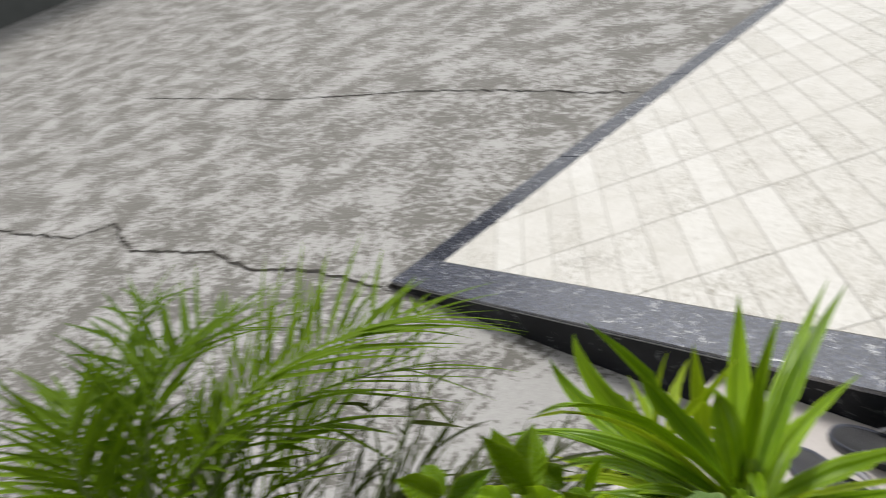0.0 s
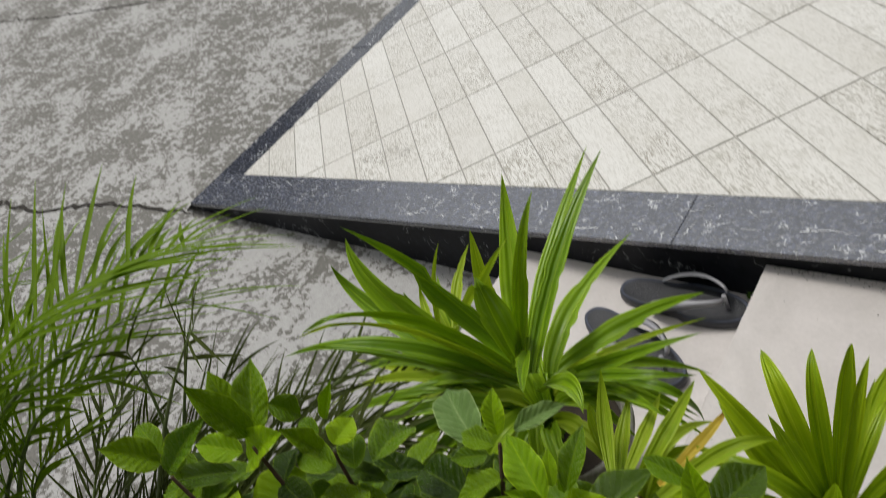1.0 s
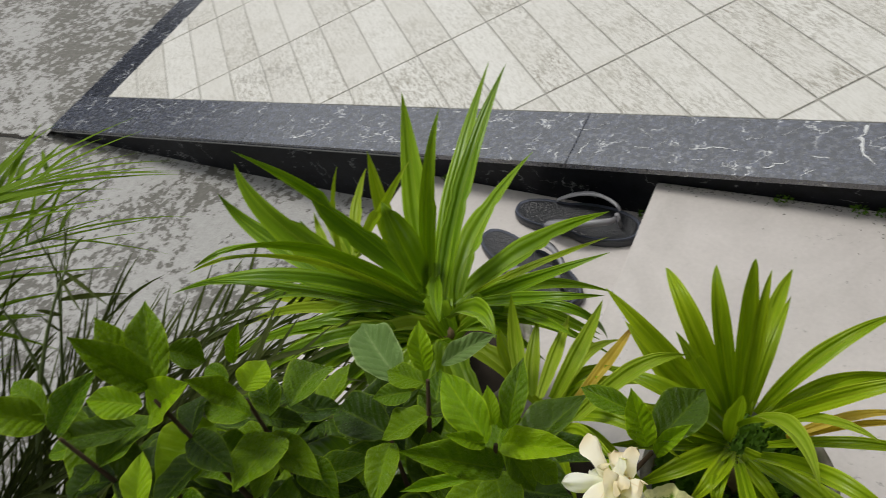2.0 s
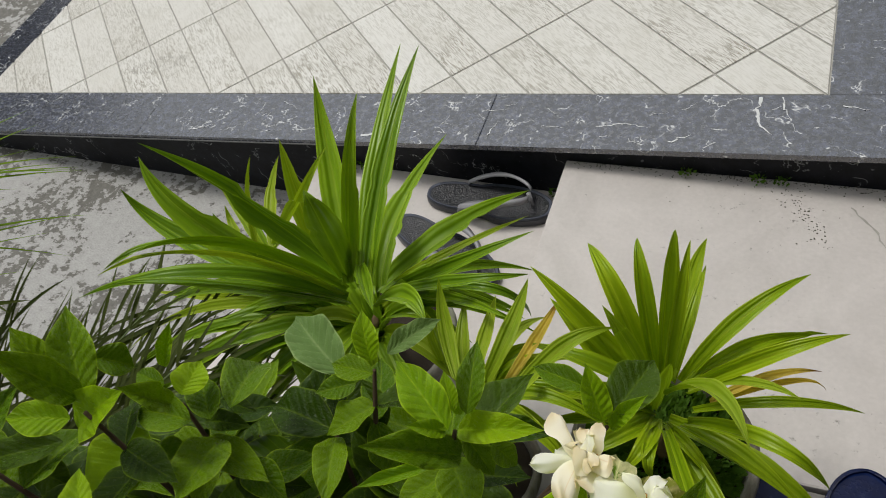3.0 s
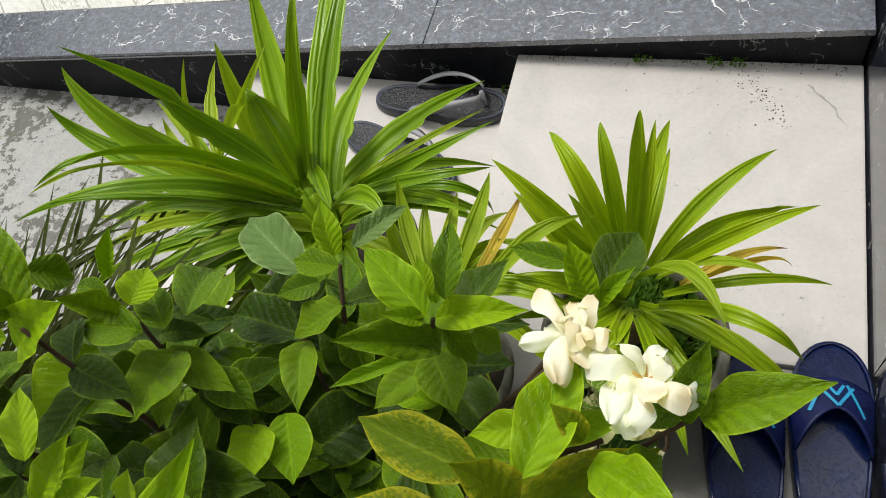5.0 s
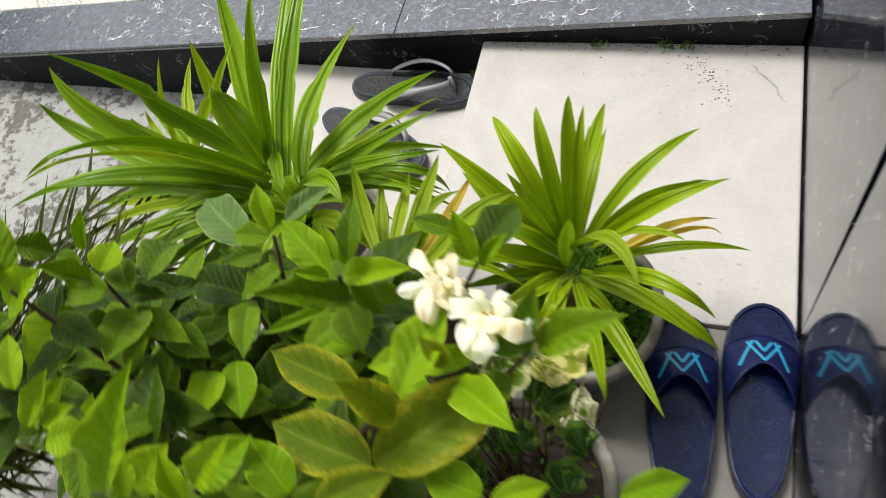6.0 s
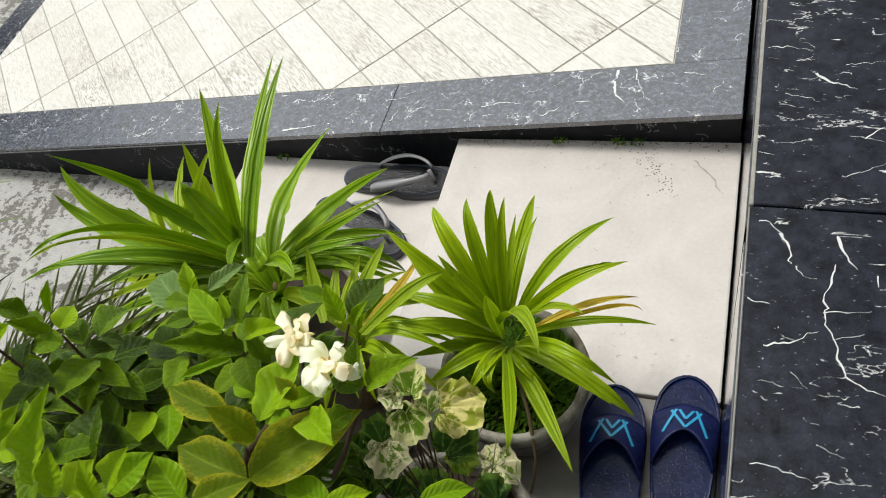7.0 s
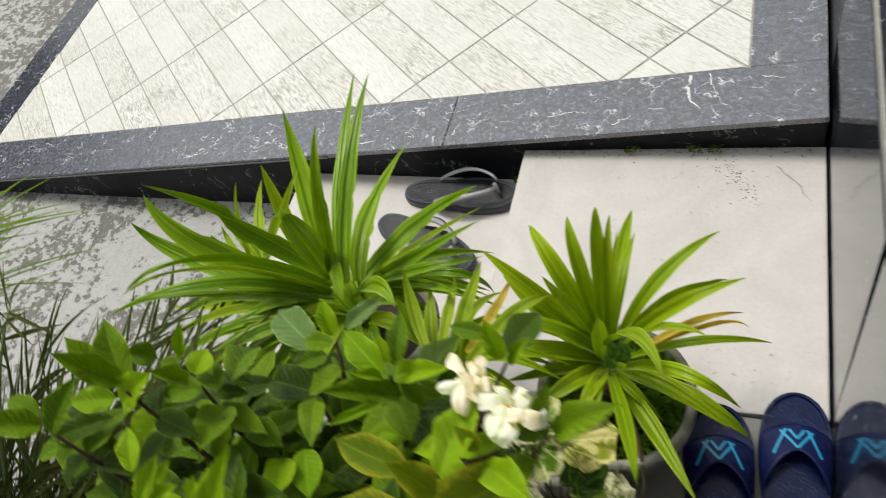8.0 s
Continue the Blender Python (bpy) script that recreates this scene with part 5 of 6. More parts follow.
def round_leaf_mesh(material, seed, fold):
    """A fan-shaped round leaf of radius 1 round its own origin, its rim lobed and ruffled. fold: how far its halves close."""
    rng = random.Random(seed)
    bm = bmesh.new()
    uv = bm.loops.layers.uv.new("UVMap")
    ph = [rng.uniform(0, 6.28) for _ in range(4)]
    rings, around = 6, 36
    mid = (bm.verts.new((0, -0.55, 0)), 0.5, 0.5)
    grid = []
    for i in range(1, rings + 1):
        f = i / rings
        ring = []
        for k in range(around):
            a = k * math.tau / around
            r = f * (1 + 0.08 * math.sin(7 * a + ph[0]) + 0.05 * math.sin(13 * a + ph[1]))
            notch = 1 - 0.55 * math.exp(-(((a - 4.712 + math.pi) % math.tau - math.pi) / 0.30) ** 2) * f
            x, y = r * notch * math.cos(a), -0.55 * (1 - f) + r * notch * math.sin(a)
            z = fold * f * abs(math.cos(a)) + f * f * (0.26 * math.sin(6 * a + ph[2]) + 0.13 * math.sin(11 * a + ph[3]))
            ring.append((bm.verts.new((x, y, z)), 0.5 + 0.5 * f * math.cos(a), 0.5 + 0.5 * f * math.sin(a)))
        grid.append(ring)
    for k in range(around):
        tri = (mid, grid[0][k], grid[0][(k + 1) % around])
        face = bm.faces.new([v[0] for v in tri])
        for loop, v in zip(face.loops, tri):
            loop[uv].uv = (v[1], v[2])
    for a, b in zip(grid, grid[1:]):
        for k in range(around):
            q = (a[k], b[k], b[(k + 1) % around], a[(k + 1) % around])
            face = bm.faces.new([v[0] for v in q])
            for loop, v in zip(face.loops, q):
                loop[uv].uv = (v[1], v[2])
    return finish(bm, "leaf", material)


ROUND = [[round_leaf_mesh(m, 80 + 5 * i + k, (0.4, 1.1, 0.35, 0.4, 1.3)[i]) for k in range(2)] for i, m in enumerate(VARIEGATED)]
# x, y, z; radius; azimuth, elevation, roll; kind (0 cream, 1 mixed, 2 dark, 3 green, 4 white)
FANS = [
    (2.237, -0.797, 0.630, 0.0338, 10, 5, 28, 0),
    (2.229, -0.821, 0.590, 0.0290, 66, 17, 37, 2),
    (2.232, -0.828, 0.550, 0.0213, -49, -32, -12, 3),
    (2.201, -0.807, 0.700, 0.0219, 87, 23, 2, 1),
    (2.194, -0.838, 0.655, 0.0237, -58, -25, -6, 1),
    (2.159, -0.866, 0.610, 0.0258, -69, -23, -21, 4),
    (2.179, -0.864, 0.610, 0.0081, -81, -31, -2, 3),
    (2.170, -0.813, 0.680, 0.0158, -153, 11, -50, 4),
    (2.212, -0.817, 0.665, 0.0157, 106, -3, 14, 1),
    (2.175, -0.825, 0.660, 0.0133, 108, 31, 12, 2),
    (2.244, -0.767, 0.360, 0.0282, -29, -5, 10, 4),
    (2.148, -0.844, 0.630, 0.0204, 131, 40, 6, 2),
]
LOW_FANS = [
    (2.130, -0.860, 0.56, 0.024, 2), (2.200, -0.860, 0.52, 0.022, 2), (2.100, -0.840, 0.55, 0.022, 2), (2.250, -0.880, 0.46, 0.024, 2),
    (2.150, -0.900, 0.50, 0.022, 2), (2.259, -0.838, 0.47, 0.024, 2), (2.096, -0.879, 0.52, 0.026, 2), (2.175, -0.849, 0.48, 0.023, 2),
    (2.239, -0.773, 0.42, 0.018, 4), (2.124, -0.827, 0.57, 0.016, 3), (2.200, -0.790, 0.55, 0.017, 2), (2.160, -0.800, 0.58, 0.016, 1),
    (2.100, -0.847, 0.47, 0.024, 2), (2.127, -0.848, 0.45, 0.022, 2), (2.149, -0.827, 0.43, 0.020, 2), (2.099, -0.880, 0.50, 0.026, 2), (2.112, -0.829, 0.46, 0.018, 2),
]
rng = random.Random(88)


def fan_leaf(x, y, z, r, azimuth, elevation, roll, kind):
    """One round leaf with its stalk from the soil."""
    tilt = leaf_pose(Vector((x, y, z)) - Vector(shrub.location), azimuth, elevation, roll, r)
    root = Vector((rng.uniform(-0.04, 0.04), rng.uniform(-0.04, 0.04), -0.01))
    foot = tilt @ Vector((0, -0.55, 0))
    mid = root.lerp(foot, 0.6) + Vector((0, 0, -0.03))
    part("twig", tube_bm([tuple(root), tuple(mid), tuple(foot)], [0.0017, 0.0014, 0.0009], 6), WOOD, shrub)
    share("leaf", rng.choice(ROUND[kind]), shrub, tilt)


for row in FANS:
    fan_leaf(*row)
for x, y, z, r, kind in LOW_FANS:
    fan_leaf(x, y, z, r, rng.uniform(30, 150), rng.uniform(5, 40), rng.uniform(-30, 30), kind)



DRY_TWIG = plain_material("dry_pale_twig", (0.26, 0.21, 0.14), 0.9, 0.5, 70, 0.4)
for _ in range(14):
    a, tall = rng.uniform(0, 6.28), rng.uniform(0.08, 0.26)
    p = Vector((0.05 * math.cos(a), 0.05 * math.sin(a), 0.0))
    q = p + Vector((rng.uniform(-0.10, 0.06), rng.uniform(-0.04, 0.09), tall))
    part("twig", tube_bm([tuple(p), tuple(p.lerp(q, 0.5) + Vector((rng.uniform(-0.02, 0.02), rng.uniform(-0.02, 0.02), 0.0))), tuple(q)], [0.0016, 0.0013, 0.0008], 5), DRY_TWIG, shrub)


# ---- palm ----
def frond(parent, points, count, length, wide, material, seed, start=0.30, lean=(0.45, 1.3), spread=(0.35, 0.95), rise=(-0.25, 0.6), droop=0.25):
    """A feather frond: an arching stalk with two rows of narrow leaflets, one mesh of its own each for stalk and blades."""
    rng = random.Random(seed)
    pts = [Vector(p) for p in points]

    def along(f):
        return pts[0] * (1 - f) ** 2 + pts[1] * 2 * f * (1 - f) + pts[2] * f * f

    line = [along(i / 14) for i in range(15)]
    stalk = part("stalk", tube_bm([tuple(p) for p in line], [0.0045 - 0.0034 * i / 14 for i in range(15)], 6), PALM_STALK, parent)
    bm = bmesh.new()
    uv = bm.loops.layers.uv.new("UVMap")
    for i in range(count):
        f = start + (1 - start) * i / (count - 1)
        p = along(f)
        d = (along(min(1, f + 0.02)) - along(f - 0.02)).normalized()
        side = d.cross(Vector((0, 0, 1))).normalized()
        up = side.cross(d).normalized()
        for s in (-1, 1):
            out = (d * rng.uniform(*lean) + side * s * rng.uniform(*spread) + up * rng.uniform(*rise)).normalized()
            l = length * (0.55 + 0.45 * math.sin(f * 2.6)) * rng.uniform(0.75, 1.1)
            w = wide * rng.uniform(0.8, 1.1)
            sag = rng.uniform(0.0, droop)
            across = out.cross(up).normalized()
            lift = across.cross(out).normalized()
            rows = []
            for j in range(6):
                g = j / 5
                c = p + out * (l * g) - Vector((0, 0, sag * l * g * g))
                ww = w * 0.5 * (0.5 + 0.5 * min(1, g * 4)) * (1 - max(0, (g - 0.35) / 0.65) ** 1.4)
                rows.append([(bm.verts.new(c + across * ww + lift * ww * 0.5), 0.0, g), (bm.verts.new(c), 0.5, g), (bm.verts.new(c - across * ww + lift * ww * 0.5), 1.0, g)])
            for a, b in zip(rows, rows[1:]):
                for k in (0, 1):
                    q = (a[k], a[k + 1], b[k + 1], b[k])
                    face = bm.faces.new([v[0] for v in q])
                    for loop, v in zip(face.loops, q):
                        loop[uv].uv = (v[1], v[2])
    part("blade", bm, material, stalk, "feathery rows of narrow leaflets")


PALM_FOOT = Vector((1.18, -1.15, 0.130))
palm = empty("palm", *PALM_FOOT)
tagged(palm, "feathery green palm with narrow leaflets", "palm")
FRESH = [
    ((1.25, -1.08, 0.70), (1.34, -0.94, 0.92), (1.33, -0.66, 0.75), 40, 0.24, 0.0088, 0.0),
    ((1.22, -1.09, 0.62), (1.30, -0.96, 0.84), (1.33, -0.70, 0.68), 26, 0.22, 0.0070, 0.0),
    ((1.17, -1.14, 0.66), (1.16, -1.05, 0.92), (1.10, -0.86, 0.80), 24, 0.20, 0.0085, 0.1),
    ((1.17, -1.13, 0.62), (1.06, -1.06, 0.90), (0.91, -0.93, 0.84), 15, 0.15, 0.008, 0.25),
    ((1.17, -1.16, 0.52), (1.07, -1.17, 0.80), (0.90, -1.10, 0.74), 18, 0.19, 0.0085, 0.15),
    ((1.19, -1.17, 0.56), (1.20, -1.22, 0.82), (1.08, -1.13, 0.84), 18, 0.20, 0.009, 0.1),
    ((1.22, -1.15, 0.52), (1.30, -1.14, 0.78), (1.26, -1.0, 0.76), 18, 0.19, 0.009, 0.1),
    ((1.20, -1.14, 0.60), (1.26, -1.12, 0.86), (1.12, -0.96, 0.84), 20, 0.20, 0.0080, 0.1),
    ((1.20, -1.13, 0.45), (1.22, -1.02, 0.72), (1.28, -0.84, 0.66), 13, 0.19, 0.009, 0.15),
    ((1.16, -1.14, 0.40), (1.08, -1.02, 0.66), (1.03, -0.86, 0.62), 12, 0.18, 0.008, 0.2),
]
LEFT_FRESH = [
    ((1.10, -1.22, 0.52), (0.98, -1.26, 0.74), (0.84, -1.22, 0.68), 15, 0.17, 0.0100, 0.05),
    ((1.12, -1.18, 0.56), (1.02, -1.18, 0.80), (0.92, -1.10, 0.74), 15, 0.17, 0.0100, 0.05),
    ((1.15, -1.15, 0.58), (1.08, -1.10, 0.82), (1.00, -1.00, 0.76), 15, 0.17, 0.0100, 0.05),
    ((1.18, -1.14, 0.50), (1.14, -1.10, 0.70), (1.06, -1.04, 0.66), 15, 0.16, 0.0100, 0.05),
    ((1.10, -1.22, 0.45), (1.02, -1.24, 0.64), (0.94, -1.16, 0.60), 15, 0.16, 0.0100, 0.05),
    ((1.20, -1.12, 0.50), (1.20, -1.04, 0.68), (1.14, -0.95, 0.64), 15, 0.15, 0.0090, 0.10),
    ((1.24, -1.10, 0.50), (1.28, -0.98, 0.76), (1.30, -0.86, 0.68), 16, 0.16, 0.0085, 0.10),
    ((1.22, -1.10, 0.44), (1.26, -1.02, 0.66), (1.26, -0.94, 0.60), 16, 0.16, 0.0085, 0.10),
]
SPRIGS = [
    ((1.38, -0.98, 0.45), (1.47, -0.88, 0.70), (1.535, -0.795, 0.795), 3, 0.125, 0.0065, 0.93),
    ((1.40, -0.95, 0.40), (1.45, -0.86, 0.66), (1.48, -0.86, 0.80), 3, 0.085, 0.0065, 0.9),
    ((1.34, -0.96, 0.35), (1.40, -0.84, 0.60), (1.43, -0.78, 0.70), 4, 0.12, 0.007, 0.75),
]
TIRED = [
    (1.48, -0.61, 0.46), (1.59, -0.57, 0.46), (1.65, -0.74, 0.56), (1.42, -0.65, 0.44), (1.60, -0.80, 0.54), (1.34, -0.87, 0.58), (1.06, -0.81, 0.44),
    (1.46, -0.98, 0.54), (1.35, -0.79, 0.50), (1.50, -0.88, 0.46), (1.36, -1.04, 0.55), (1.56, -0.70, 0.36), (1.30, -0.70, 0.36),
    (1.42, -0.93, 0.62), (1.40, -1.0, 0.50), (1.30, -0.94, 0.44), (1.45, -0.92, 0.42), (1.36, -0.90, 0.46), (1.52, -0.82, 0.62), (1.38, -0.74, 0.56), (1.60, -0.90, 0.60), (1.48, -1.04, 0.62), (1.72, -0.72, 0.46), (1.68, -0.82, 0.50), (1.78, -0.80, 0.48), (1.62, -0.68, 0.42), (1.55, -0.94, 0.50), (1.44, -0.86, 0.40), (1.25, -0.82, 0.34),
    (1.66, -0.70, 0.50), (1.74, -0.84, 0.56), (1.70, -0.92, 0.60), (1.58, -0.76, 0.48), (1.80, -0.74, 0.44), (1.50, -0.72, 0.44), (1.64, -0.98, 0.62), (1.76, -0.66, 0.40), (1.54, -0.64, 0.40),
]
rng = random.Random(99)
for i, (root, knee, end, count, length, wide, start) in enumerate(FRESH + LEFT_FRESH + SPRIGS):
    foot = [tuple(Vector(q) - PALM_FOOT) for q in (root, knee, end)]
    part("stem", tube_bm([(rng.uniform(-0.02, 0.02), rng.uniform(-0.02, 0.02), -0.01), tuple(Vector(foot[0]) * 0.5 + Vector((0, 0, 0.03))), foot[0]], [0.006, 0.0052, 0.0045], 6), PALM_STALK, palm)
    if i < len(FRESH + LEFT_FRESH):
        frond(palm, foot, count, length, wide, PALM, 200 + i, start, (0.45, 1.05), (0.45, 0.95), (0.0, 0.65))
    else:
        frond(palm, foot, count, length, wide, PALM_DULL, 200 + i, start, (0.2, 1.0), (0.4, 1.0), (-0.3, 0.5))
for i, tip in enumerate(TIRED):
    end = Vector(tip) - PALM_FOOT
    bow = end * 0.5 + Vector((rng.uniform(-0.05, 0.05), rng.uniform(-0.05, 0.05), rng.uniform(0.06, 0.16)))
    frond(palm, [(0, 0, 0), bow, end], 15, 0.16, 0.0080, PALM_DULL, 240 + i, 0.30, (0.6, 1.5), (0.2, 0.7), (-0.15, 0.5))


# ---- moss and weeds ----
def tuft(x, y, z, spread, count, size, seed, name, label, category, kind=""):
    rng = random.Random(seed)
    bm = bmesh.new()
    uv = bm.loops.layers.uv.new("UVMap")
    for _ in range(count):
        a, r = rng.uniform(0, 6.28), spread * math.sqrt(rng.random())
        p = Vector((r * math.cos(a), r * math.sin(a), rng.uniform(0, size * 0.8)))
        d = Vector((math.cos(a + rng.uniform(-1, 1)), math.sin(a + rng.uniform(-1, 1)), rng.uniform(0.3, 1.2))).normalized()
        s = d.orthogonal().normalized()
        l, w = size * rng.uniform(0.6, 1.3), size * rng.uniform(0.25, 0.4)
        q = [(p, 0.5, 0.0), (p + d * l * 0.5 + s * w, 1.0, 0.5), (p + d * l, 0.5, 1.0), (p + d * l * 0.5 - s * w, 0.0, 0.5)]
        face = bm.faces.new([bm.verts.new(v[0]) for v in q])
        for loop, v in zip(face.loops, q):
            loop[uv].uv = (v[1], v[2])
    ob = part(name, bm, MOSS)
    ob.location = (x, y, z)
    return tagged(ob, label, category, kind=kind)


tuft(2.222, -0.605, 0.338, 0.098, 2600, 0.013, 1, "moss", "green moss covering the soil of a pot", "moss", "stuff")
tuft(2.185, -0.870, 0.335, 0.100, 160, 0.014, 2, "litter", "scattered bits of green on pot soil", "litter", "stuff")
for i, (x, z) in enumerate(((1.448, 0.093), (2.164, 0.201), (2.290, 0.206), (2.33, 0.208), (1.905, 0.093))):
    tuft(x, 0.026, z, 0.012, 30, 0.0085, 30 + i, "weed", "tiny green weed at the foot of the riser", "weed")


rng = random.Random(61)
bm = bmesh.new()
for _ in range(420):
    x = rng.uniform(1.95, 2.52)
    far = abs(rng.gauss(0, 0.010)) if rng.random() < 0.92 else rng.uniform(0, 0.12)
    if rng.random() < 0.22:  # a trail of dirt across the slab
        far = rng.uniform(0.02, 0.15)
        x = 2.33 + 0.55 * far + rng.gauss(0, 0.014)
    c, r = Vector((x, 0.0335 - far, 0.2056 + 0.0437 * (x - 2.292))), rng.uniform(0.0006, 0.0019)
    ring = [bm.verts.new(c + Vector((r * rng.uniform(0.6, 1.3) * math.cos(k * 1.2566), r * rng.uniform(0.6, 1.3) * math.sin(k * 1.2566), 0))) for k in range(5)]
    top = bm.verts.new(c + Vector((0, 0, r * 0.8)))
    for k in range(5):
        bm.faces.new((ring[k], ring[(k + 1) % 5], top))
crumbs = part("crumbs", bm, plain_material("dark_crumbs", (0.10, 0.10, 0.065), 0.9, 0.6, 90))
tagged(crumbs, "dark crumbs of soil along the riser", "dirt", kind="stuff")

stem = part("dry_stem", tube_bm([(2.226, -0.620, 0.405), (2.250, -0.652, 0.415), (2.268, -0.690, 0.390), (2.278, -0.728, 0.320), (2.262, -0.738, 0.225), (2.258, -0.742, 0.207)], [0.003, 0.0032, 0.003, 0.0028, 0.0025, 0.002], 7), DEAD)
tagged(stem, "dry brown stem hanging over the rim of a pot", "dry stem")


# ---- footwear ----
def sole_outline(length, width, n=40, waist=0.80):
    """A foot-shaped outline along y: the heel at -length / 2, the toe at +length / 2."""
    out = []
    for k in range(n):
        a = k * math.tau / n
        y = math.sin(a)
        w = (0.93 if y > 0 else 0.80) - (1 - waist) * math.exp(-((y + 0.15) / 0.35) ** 2) * 0.55
        c = math.cos(a)
        out.append((width / 2 * w * (abs(c) ** 0.75) * (1 if c > 0 else -1) * 1.05, length / 2 * (abs(y) ** 0.92) * (1 if y > 0 else -1)))
    return out


def loft_bm(layers):
    """Stacks outlines (list of 3D points) into a closed body."""
    bm = bmesh.new()
    rings = [[bm.verts.new(p) for p in layer] for layer in layers]
    for s, t in zip(rings, rings[1:]):
        for k in range(len(s)):
            bm.faces.new((s[k], s[(k + 1) % len(s)], t[(k + 1) % len(t)], t[k]))
    bm.faces.new(rings[0][::-1])
    bm.faces.new(rings[-1])
    return bm


def scaled(outline, k, z):
    return [(x * k, y * (k + (1 - k) * 0.6), z(y) if callable(z) else z) for x, y in outline]


def flip_flop(x, y, z, turn, label):
    base = empty("flip_flop", x, y, z)
    base.rotation_euler = (0, 0, radians(turn))
    tagged(base, label, "flip-flop", "grey flip-flops")
    o = sole_outline(0.275, 0.105)
    part("sole", loft_bm([scaled(o, 0.97, 0.0), scaled(o, 1.0, 0.004), scaled(o, 0.99, 0.016), scaled(o, 0.96, 0.019)]), RUBBER_DARK, base, "dark rubber sole")
    part("footbed", loft_bm([scaled(o, 0.95, 0.017), scaled(o, 0.96, 0.0215), scaled(o, 0.92, 0.0235), scaled(o, 0.84, 0.0195), scaled(o, 0.5, 0.0190)]), RUBBER_GREY, base, "grey rubber footbed with a raised rim")
    part("insole", loft_bm([scaled(o, 0.84, 0.0192), scaled(o, 0.83, 0.0204), scaled(o, 0.78, 0.0200), scaled(o, 0.4, 0.0196)]), INSOLE, base, "wet mottled insole, darkened for the shade in its hollow")
    for s in (-1, 1):
        bm = bmesh.new()
        rows = []
        for i in range(17):
            f = i / 16
            c = Vector((s * (0.036 + 0.012 * math.sin(f * 3.0)) * math.cos(f * 1.55) ** 0.27, -0.055 + 0.146 * f, 0.019 + 0.040 * math.sin(math.pi * (0.02 + 0.62 * f)) ** 0.8))
            w, t = 0.0125 * (0.6 + 0.4 * math.sin(math.pi * min(1, f * 1.3 + 0.1))), 0.0055
            rows.append([bm.verts.new(c + Vector((s * w, 0, -w * 0.5))), bm.verts.new(c + Vector((0, 0, t))), bm.verts.new(c + Vector((-s * w, 0.2 * w, w * 0.4))), bm.verts.new(c - Vector((0, 0, t)))])
        for a, b in zip(rows, rows[1:]):
            for k in range(4):
                bm.faces.new((a[k], a[(k + 1) % 4], b[(k + 1) % 4], b[k]))
        bm.faces.new(rows[0][::-1])
        bm.faces.new(rows[-1])
        bmesh.ops.recalc_face_normals(bm, faces=bm.faces[:])
        part("strap", bm, STRAP_GREY, base, "pale grey rubber strap")
    part("toe_post", tube_bm([(0, 0.096, 0.016), (0, 0.089, 0.056)], [0.004, 0.005], 8), STRAP_GREY, base)
    return base


flip_flop(1.778, -0.030, 0.090, -90, "grey flip-flop with a pale strap, half behind the upper step")
flip_flop(1.728, -0.172, 0.090, -115, "grey flip-flop with a pale strap on the low step")


PALE_BITS = plain_material("pale_litter", (0.34, 0.33, 0.28), 0.8, 0.5, 90)


def sharpen(ob, angle):
    """Keeps edges sharper than the angle (degrees) crisp."""
    ob.data.set_sharp_from_angle(angle=radians(angle))


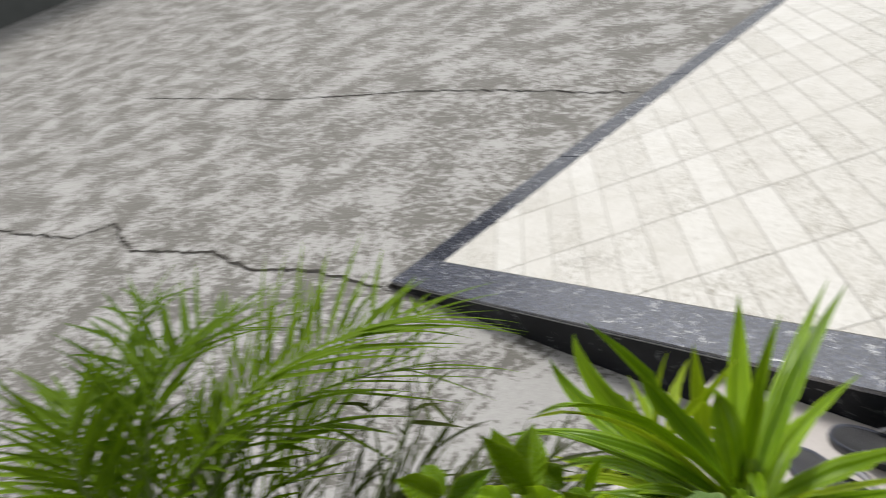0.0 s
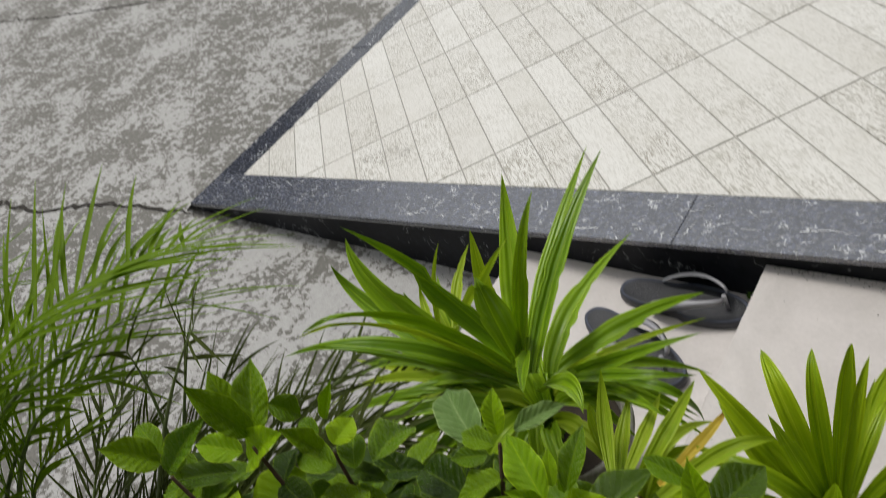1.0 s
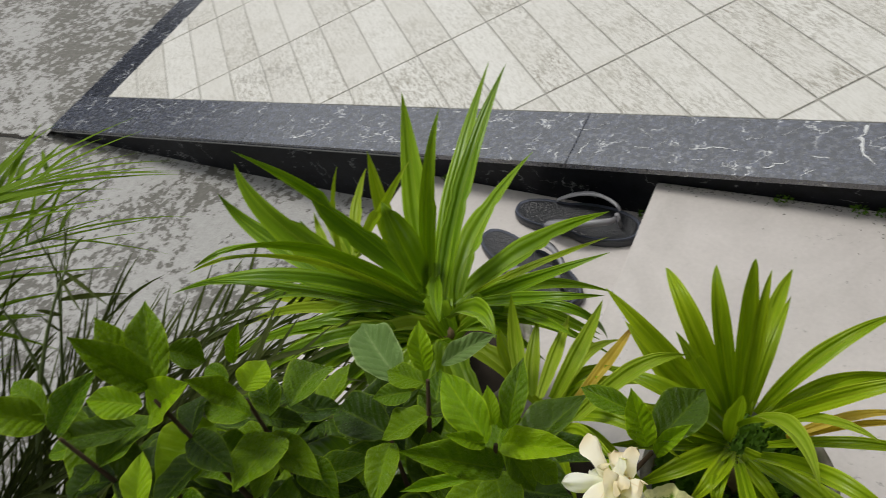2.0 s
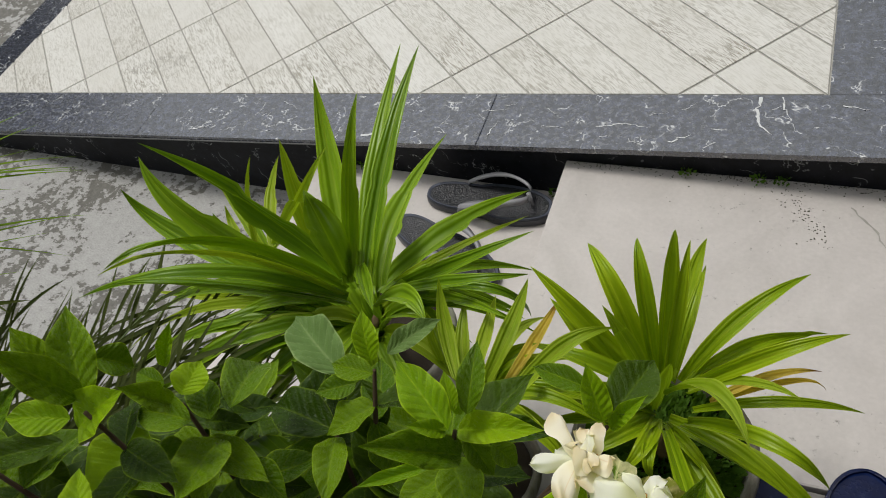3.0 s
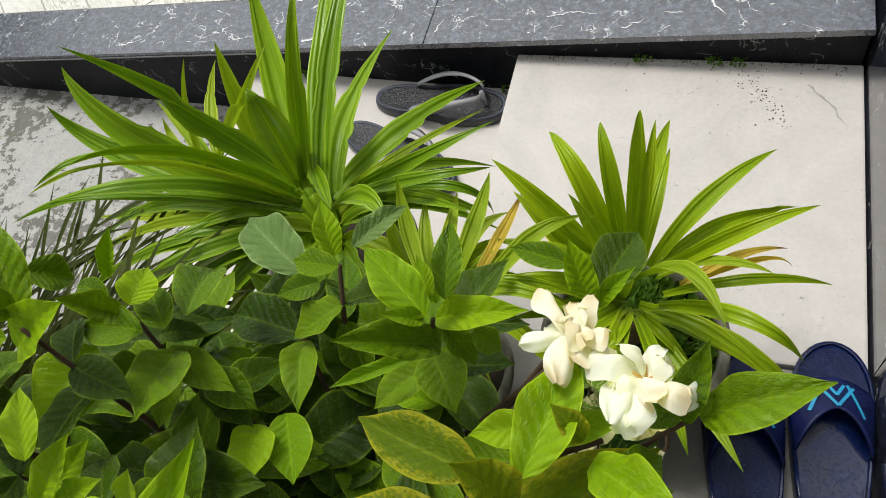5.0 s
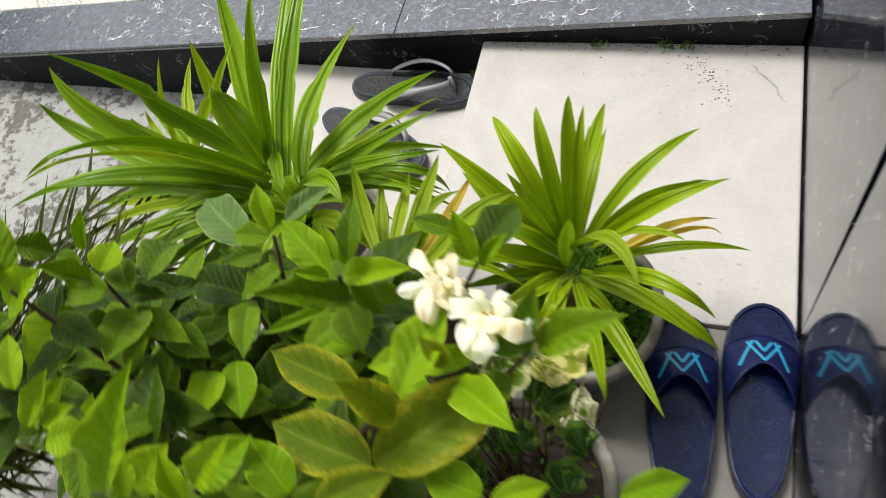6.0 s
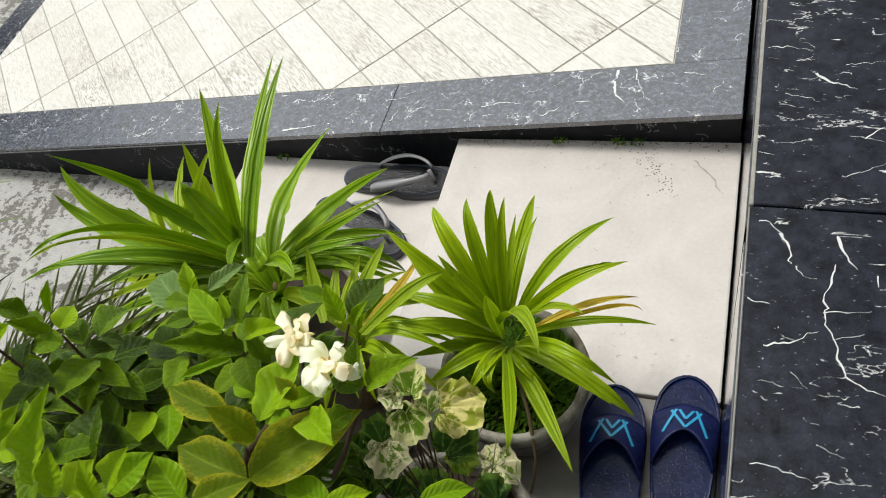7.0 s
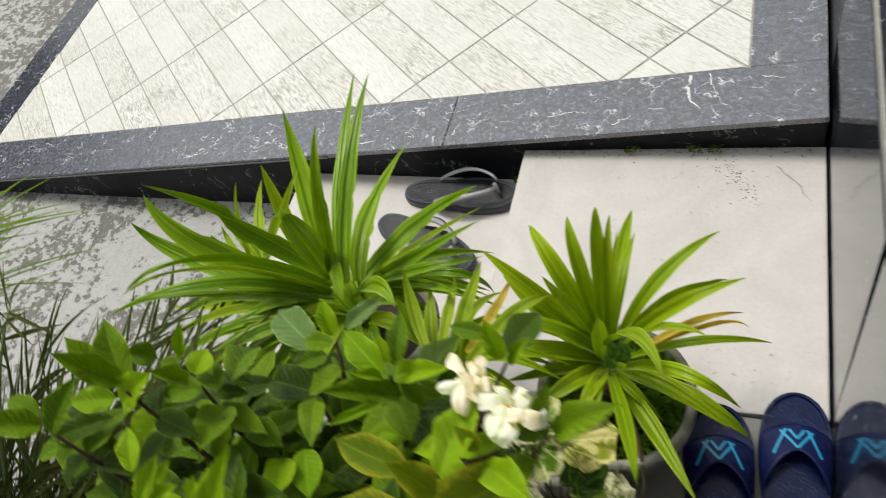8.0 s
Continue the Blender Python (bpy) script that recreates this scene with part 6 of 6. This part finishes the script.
def slide(x, y, z, turn, label):
    base = empty("slide_sandal", x, y, z)
    base.rotation_euler = (0, 0, radians(turn))
    tagged(base, label, "sandal", "navy slide sandals")
    half = 0.148

    def half_width(y):
        t = max(-1.0, min(1.0, y / half))
        k = 0.5 + 0.5 * math.sin(max(-1.57, min(1.57, (y - 0.0) / 0.075)))
        return (0.0425 + 0.0130 * k) * math.sqrt(max(0.0, 1 - abs(t) ** (4.0 if t > 0 else 3.2)))

    n = 22
    ys = [half * math.sin(-1.5708 + math.pi * i / n) for i in range(n + 1)]
    o = [(half_width(v), v) for v in ys] + [(-half_width(v), v) for v in ys[-2:0:-1]]

    def lip(y):
        return 0.030 + 0.008 * max(0, y / half) ** 3

    def inset(k, z):
        return [(px - math.copysign(min(k, abs(px)), px), py * (1 - k / half), z(py) if callable(z) else z) for px, py in o]

    body = loft_bm([inset(0.003, 0.0), inset(0.0005, 0.004), inset(0.0, 0.018), inset(0.0006, lip), inset(0.0022, lambda y: lip(y) + 0.0012), inset(0.0045, lambda y: lip(y) + 0.0006), inset(0.0056, lambda y: lip(y) - 0.004)])
    sharpen(part("sole", body, RUBBER_NAVY, base, "navy rubber sole with a raised rim"), 50)

    def sunk(y):
        return lip(y) - 0.009 + 0.003 * abs(y / half) ** 2

    bed_bm = loft_bm([inset(0.0052, 0.012), inset(0.0052, lambda y: sunk(y) + 0.0035), inset(0.0085, lambda y: sunk(y) + 0.0012), inset(0.016, sunk), inset(0.030, lambda y: sunk(y) - 0.0006)])
    footbed = part("footbed", bed_bm, FOOTBED, base, "worn dark blue footbed")
    sharpen(footbed, 60)
    # raised dots under the toes, drops and bits of litter
    dots = random.Random(int(x * 1000))
    bm = bmesh.new()
    for r in range(5):
        for c in range(7):
            px, py = -0.033 + 0.011 * c, 0.078 + 0.010 * r
            if abs(px) < half_width(py) - 0.014:
                bmesh.ops.create_icosphere(bm, subdivisions=1, radius=0.0016, matrix=Matrix.Translation((px + 0.0055 * (r % 2), py, sunk(py) + 0.0008)) @ Matrix.Diagonal((1, 1, 0.7, 1)))
    part("stud", bm, RUBBER_NAVY, footbed, "rows of small raised studs")
    bm = bmesh.new()
    for _ in range(16):
        py = dots.uniform(-0.10, 0.05)
        px = dots.uniform(-1, 1) * (half_width(py) - 0.016)
        bmesh.ops.create_icosphere(bm, subdivisions=1, radius=dots.uniform(0.0007, 0.0018), matrix=Matrix.Translation((px, py, sunk(py) + 0.0006)) @ Matrix.Diagonal((1, dots.uniform(0.6, 1.8), 0.35, 1)))
    part("litter", bm, PALE_BITS, footbed, "pale bits of litter")

    def height(f, s):
        return 0.024 + (0.012 + 0.026 * f) * s ** 0.75

    # the broad band over the instep
    bm = bmesh.new()
    rows = []
    for i in range(11):
        f = i / 10
        row_out, row_in = [], []
        for k in range(19):
            a = math.pi * k / 18
            c, s = math.cos(a), math.sin(a)
            yy = (0.094 - 0.020 * c * c) * (1 - f) + (0.040 - 0.052 * abs(c) ** 1.7) * f
            hw = half_width(yy) - 0.0005
            row_out.append(bm.verts.new((c * hw, yy, height(f, s) + 0.003)))
            row_in.append(bm.verts.new((c * (hw - 0.004), yy, height(f, s) - 0.001)))
        rows.append((row_out, row_in))
    for a, b in zip(rows, rows[1:]):
        for k in range(18):
            bm.faces.new((a[0][k], a[0][k + 1], b[0][k + 1], b[0][k]))
            bm.faces.new((b[1][k], b[1][k + 1], a[1][k + 1], a[1][k]))
    for end in (0, -1):
        for k in range(18):
            bm.faces.new((rows[end][0][k], rows[end][1][k], rows[end][1][k + 1], rows[end][0][k + 1]))
    for r0, r1 in zip(rows, rows[1:]):
        for k in (0, 18):
            bm.faces.new((r0[0][k], r1[0][k], r1[1][k], r0[1][k]))
    bmesh.ops.recalc_face_normals(bm, faces=bm.faces[:])
    band = part("band", bm, RUBBER_BAND, base, "broad navy rubber band")

    def on_band(px, py):
        hw = half_width(py)
        c = max(-0.98, min(0.98, px / hw))
        y0, y1 = 0.094 - 0.020 * c * c, 0.040 - 0.052 * abs(c) ** 1.7
        f = max(0.0, min(1.0, (y0 - py) / (y0 - y1)))
        return height(f, math.sqrt(1 - c * c)) + 0.0042

    # zigzag marks, drawn as plain strips
    for zig in ([(-0.033, 0.036), (-0.015, 0.082)], [(-0.023, 0.079), (0.0, 0.044), (0.023, 0.079)], [(-0.011, 0.081), (0.0, 0.062), (0.011, 0.081)], [(0.015, 0.082), (0.033, 0.034)]):
        bm = bmesh.new()
        for (ax, ay), (bx, by) in zip(zig, zig[1:]):
            d = Vector((bx - ax, by - ay, 0)).normalized()
            nrm = Vector((-d.y, d.x, 0)) * 0.0021
            prev = None
            for i in range(11):
                f = i / 10
                px, py = ax + (bx - ax) * f, ay + (by - ay) * f
                pair = [bm.verts.new((px + e * nrm.x, py + e * nrm.y, on_band(px + e * nrm.x, py + e * nrm.y))) for e in (-1, 1)]
                if prev:
                    bm.faces.new((prev[0], prev[1], pair[1], pair[0]))
                prev = pair
        part("mark", bm, CYAN, band, "bright cyan zigzag mark")
    return base


slide(2.379, -0.694, 0.204, 5, "wet navy rubber slide sandal with cyan zigzag")
slide(2.484, -0.660, 0.204, 1, "wet navy rubber slide sandal beside the polished panel")

# ---- white plank tiles of the ramp, one piece each ----
inner = [(left_in(0.178) + 0.001, 0.179), (2.401, 0.179), (2.401, RAMP_END - 0.01), (left_in(RAMP_END) + 0.001, RAMP_END - 0.01)]
ORIGIN, HALF = Vector((0.50, 0.237)), math.sqrt(0.5)
rng = random.Random(5)
for i in range(-6, 50):
    for j in range(-9, 9):
        u0, u1 = i * 0.1 + 0.0018, (i + 1) * 0.1 - 0.0018
        v0, v1 = j * 0.4 + 0.0022, (j + 1) * 0.4 - 0.0022
        corners = [(ORIGIN.x + (u - v) * HALF, ORIGIN.y + (u + v) * HALF) for u, v in ((u0, v0), (u1, v0), (u1, v1), (u0, v1))]
        cut = clip(corners, inner)
        if len(cut) < 3:
            continue
        area = 0.5 * abs(sum(p[0] * q[1] - q[0] * p[1] for p, q in zip(cut, cut[1:] + cut[:1])))
        if area < 0.0004:
            continue
        cx, cy = ORIGIN.x + ((u0 + u1) / 2 - (v0 + v1) / 2) * HALF, ORIGIN.y + ((u0 + u1) / 2 + (v0 + v1) / 2) * HALF
        local = [((x - cx) * HALF + (y - cy) * HALF, -(x - cx) * HALF + (y - cy) * HALF) for x, y in cut]
        clean = [p for p, q in zip(local, local[1:] + local[:1]) if math.hypot(p[0] - q[0], p[1] - q[1]) > 0.002]
        if len(clean) < 3:
            continue
        part("plank_tile", prism_bm(clean, -0.0125, -0.0004 + rng.uniform(-0.0003, 0.0003), 0.0012), PLANK, floor, smooth=False, m=pose(cx, cy, 0, 0, 0, 45))

# a worn oval smudge on the tiles near the low corner
rng = random.Random(47)
bm = bmesh.new()
for _ in range(150):
    a, r = rng.uniform(0, 6.28), math.sqrt(rng.random()) if rng.random() < 0.5 else rng.uniform(0.8, 1.0)
    c = Vector((0.735 + 0.088 * r * math.cos(a), 0.292 + 0.034 * r * math.sin(a) + 0.02 * r * math.cos(a), 0.0006))
    w, l = rng.uniform(0.0006, 0.0016), rng.uniform(0.002, 0.007)
    d, n = Vector((-HALF, HALF, 0)) * l, Vector((HALF, HALF, 0)) * w
    bm.faces.new([bm.verts.new(c + q) for q in (-d, n, d, -n)])
part("stain", bm, plain_material("grey_smudge", (0.44, 0.43, 0.40), 0.7, 0.3, 90), floor, "faint grey oval smudge", smooth=False)
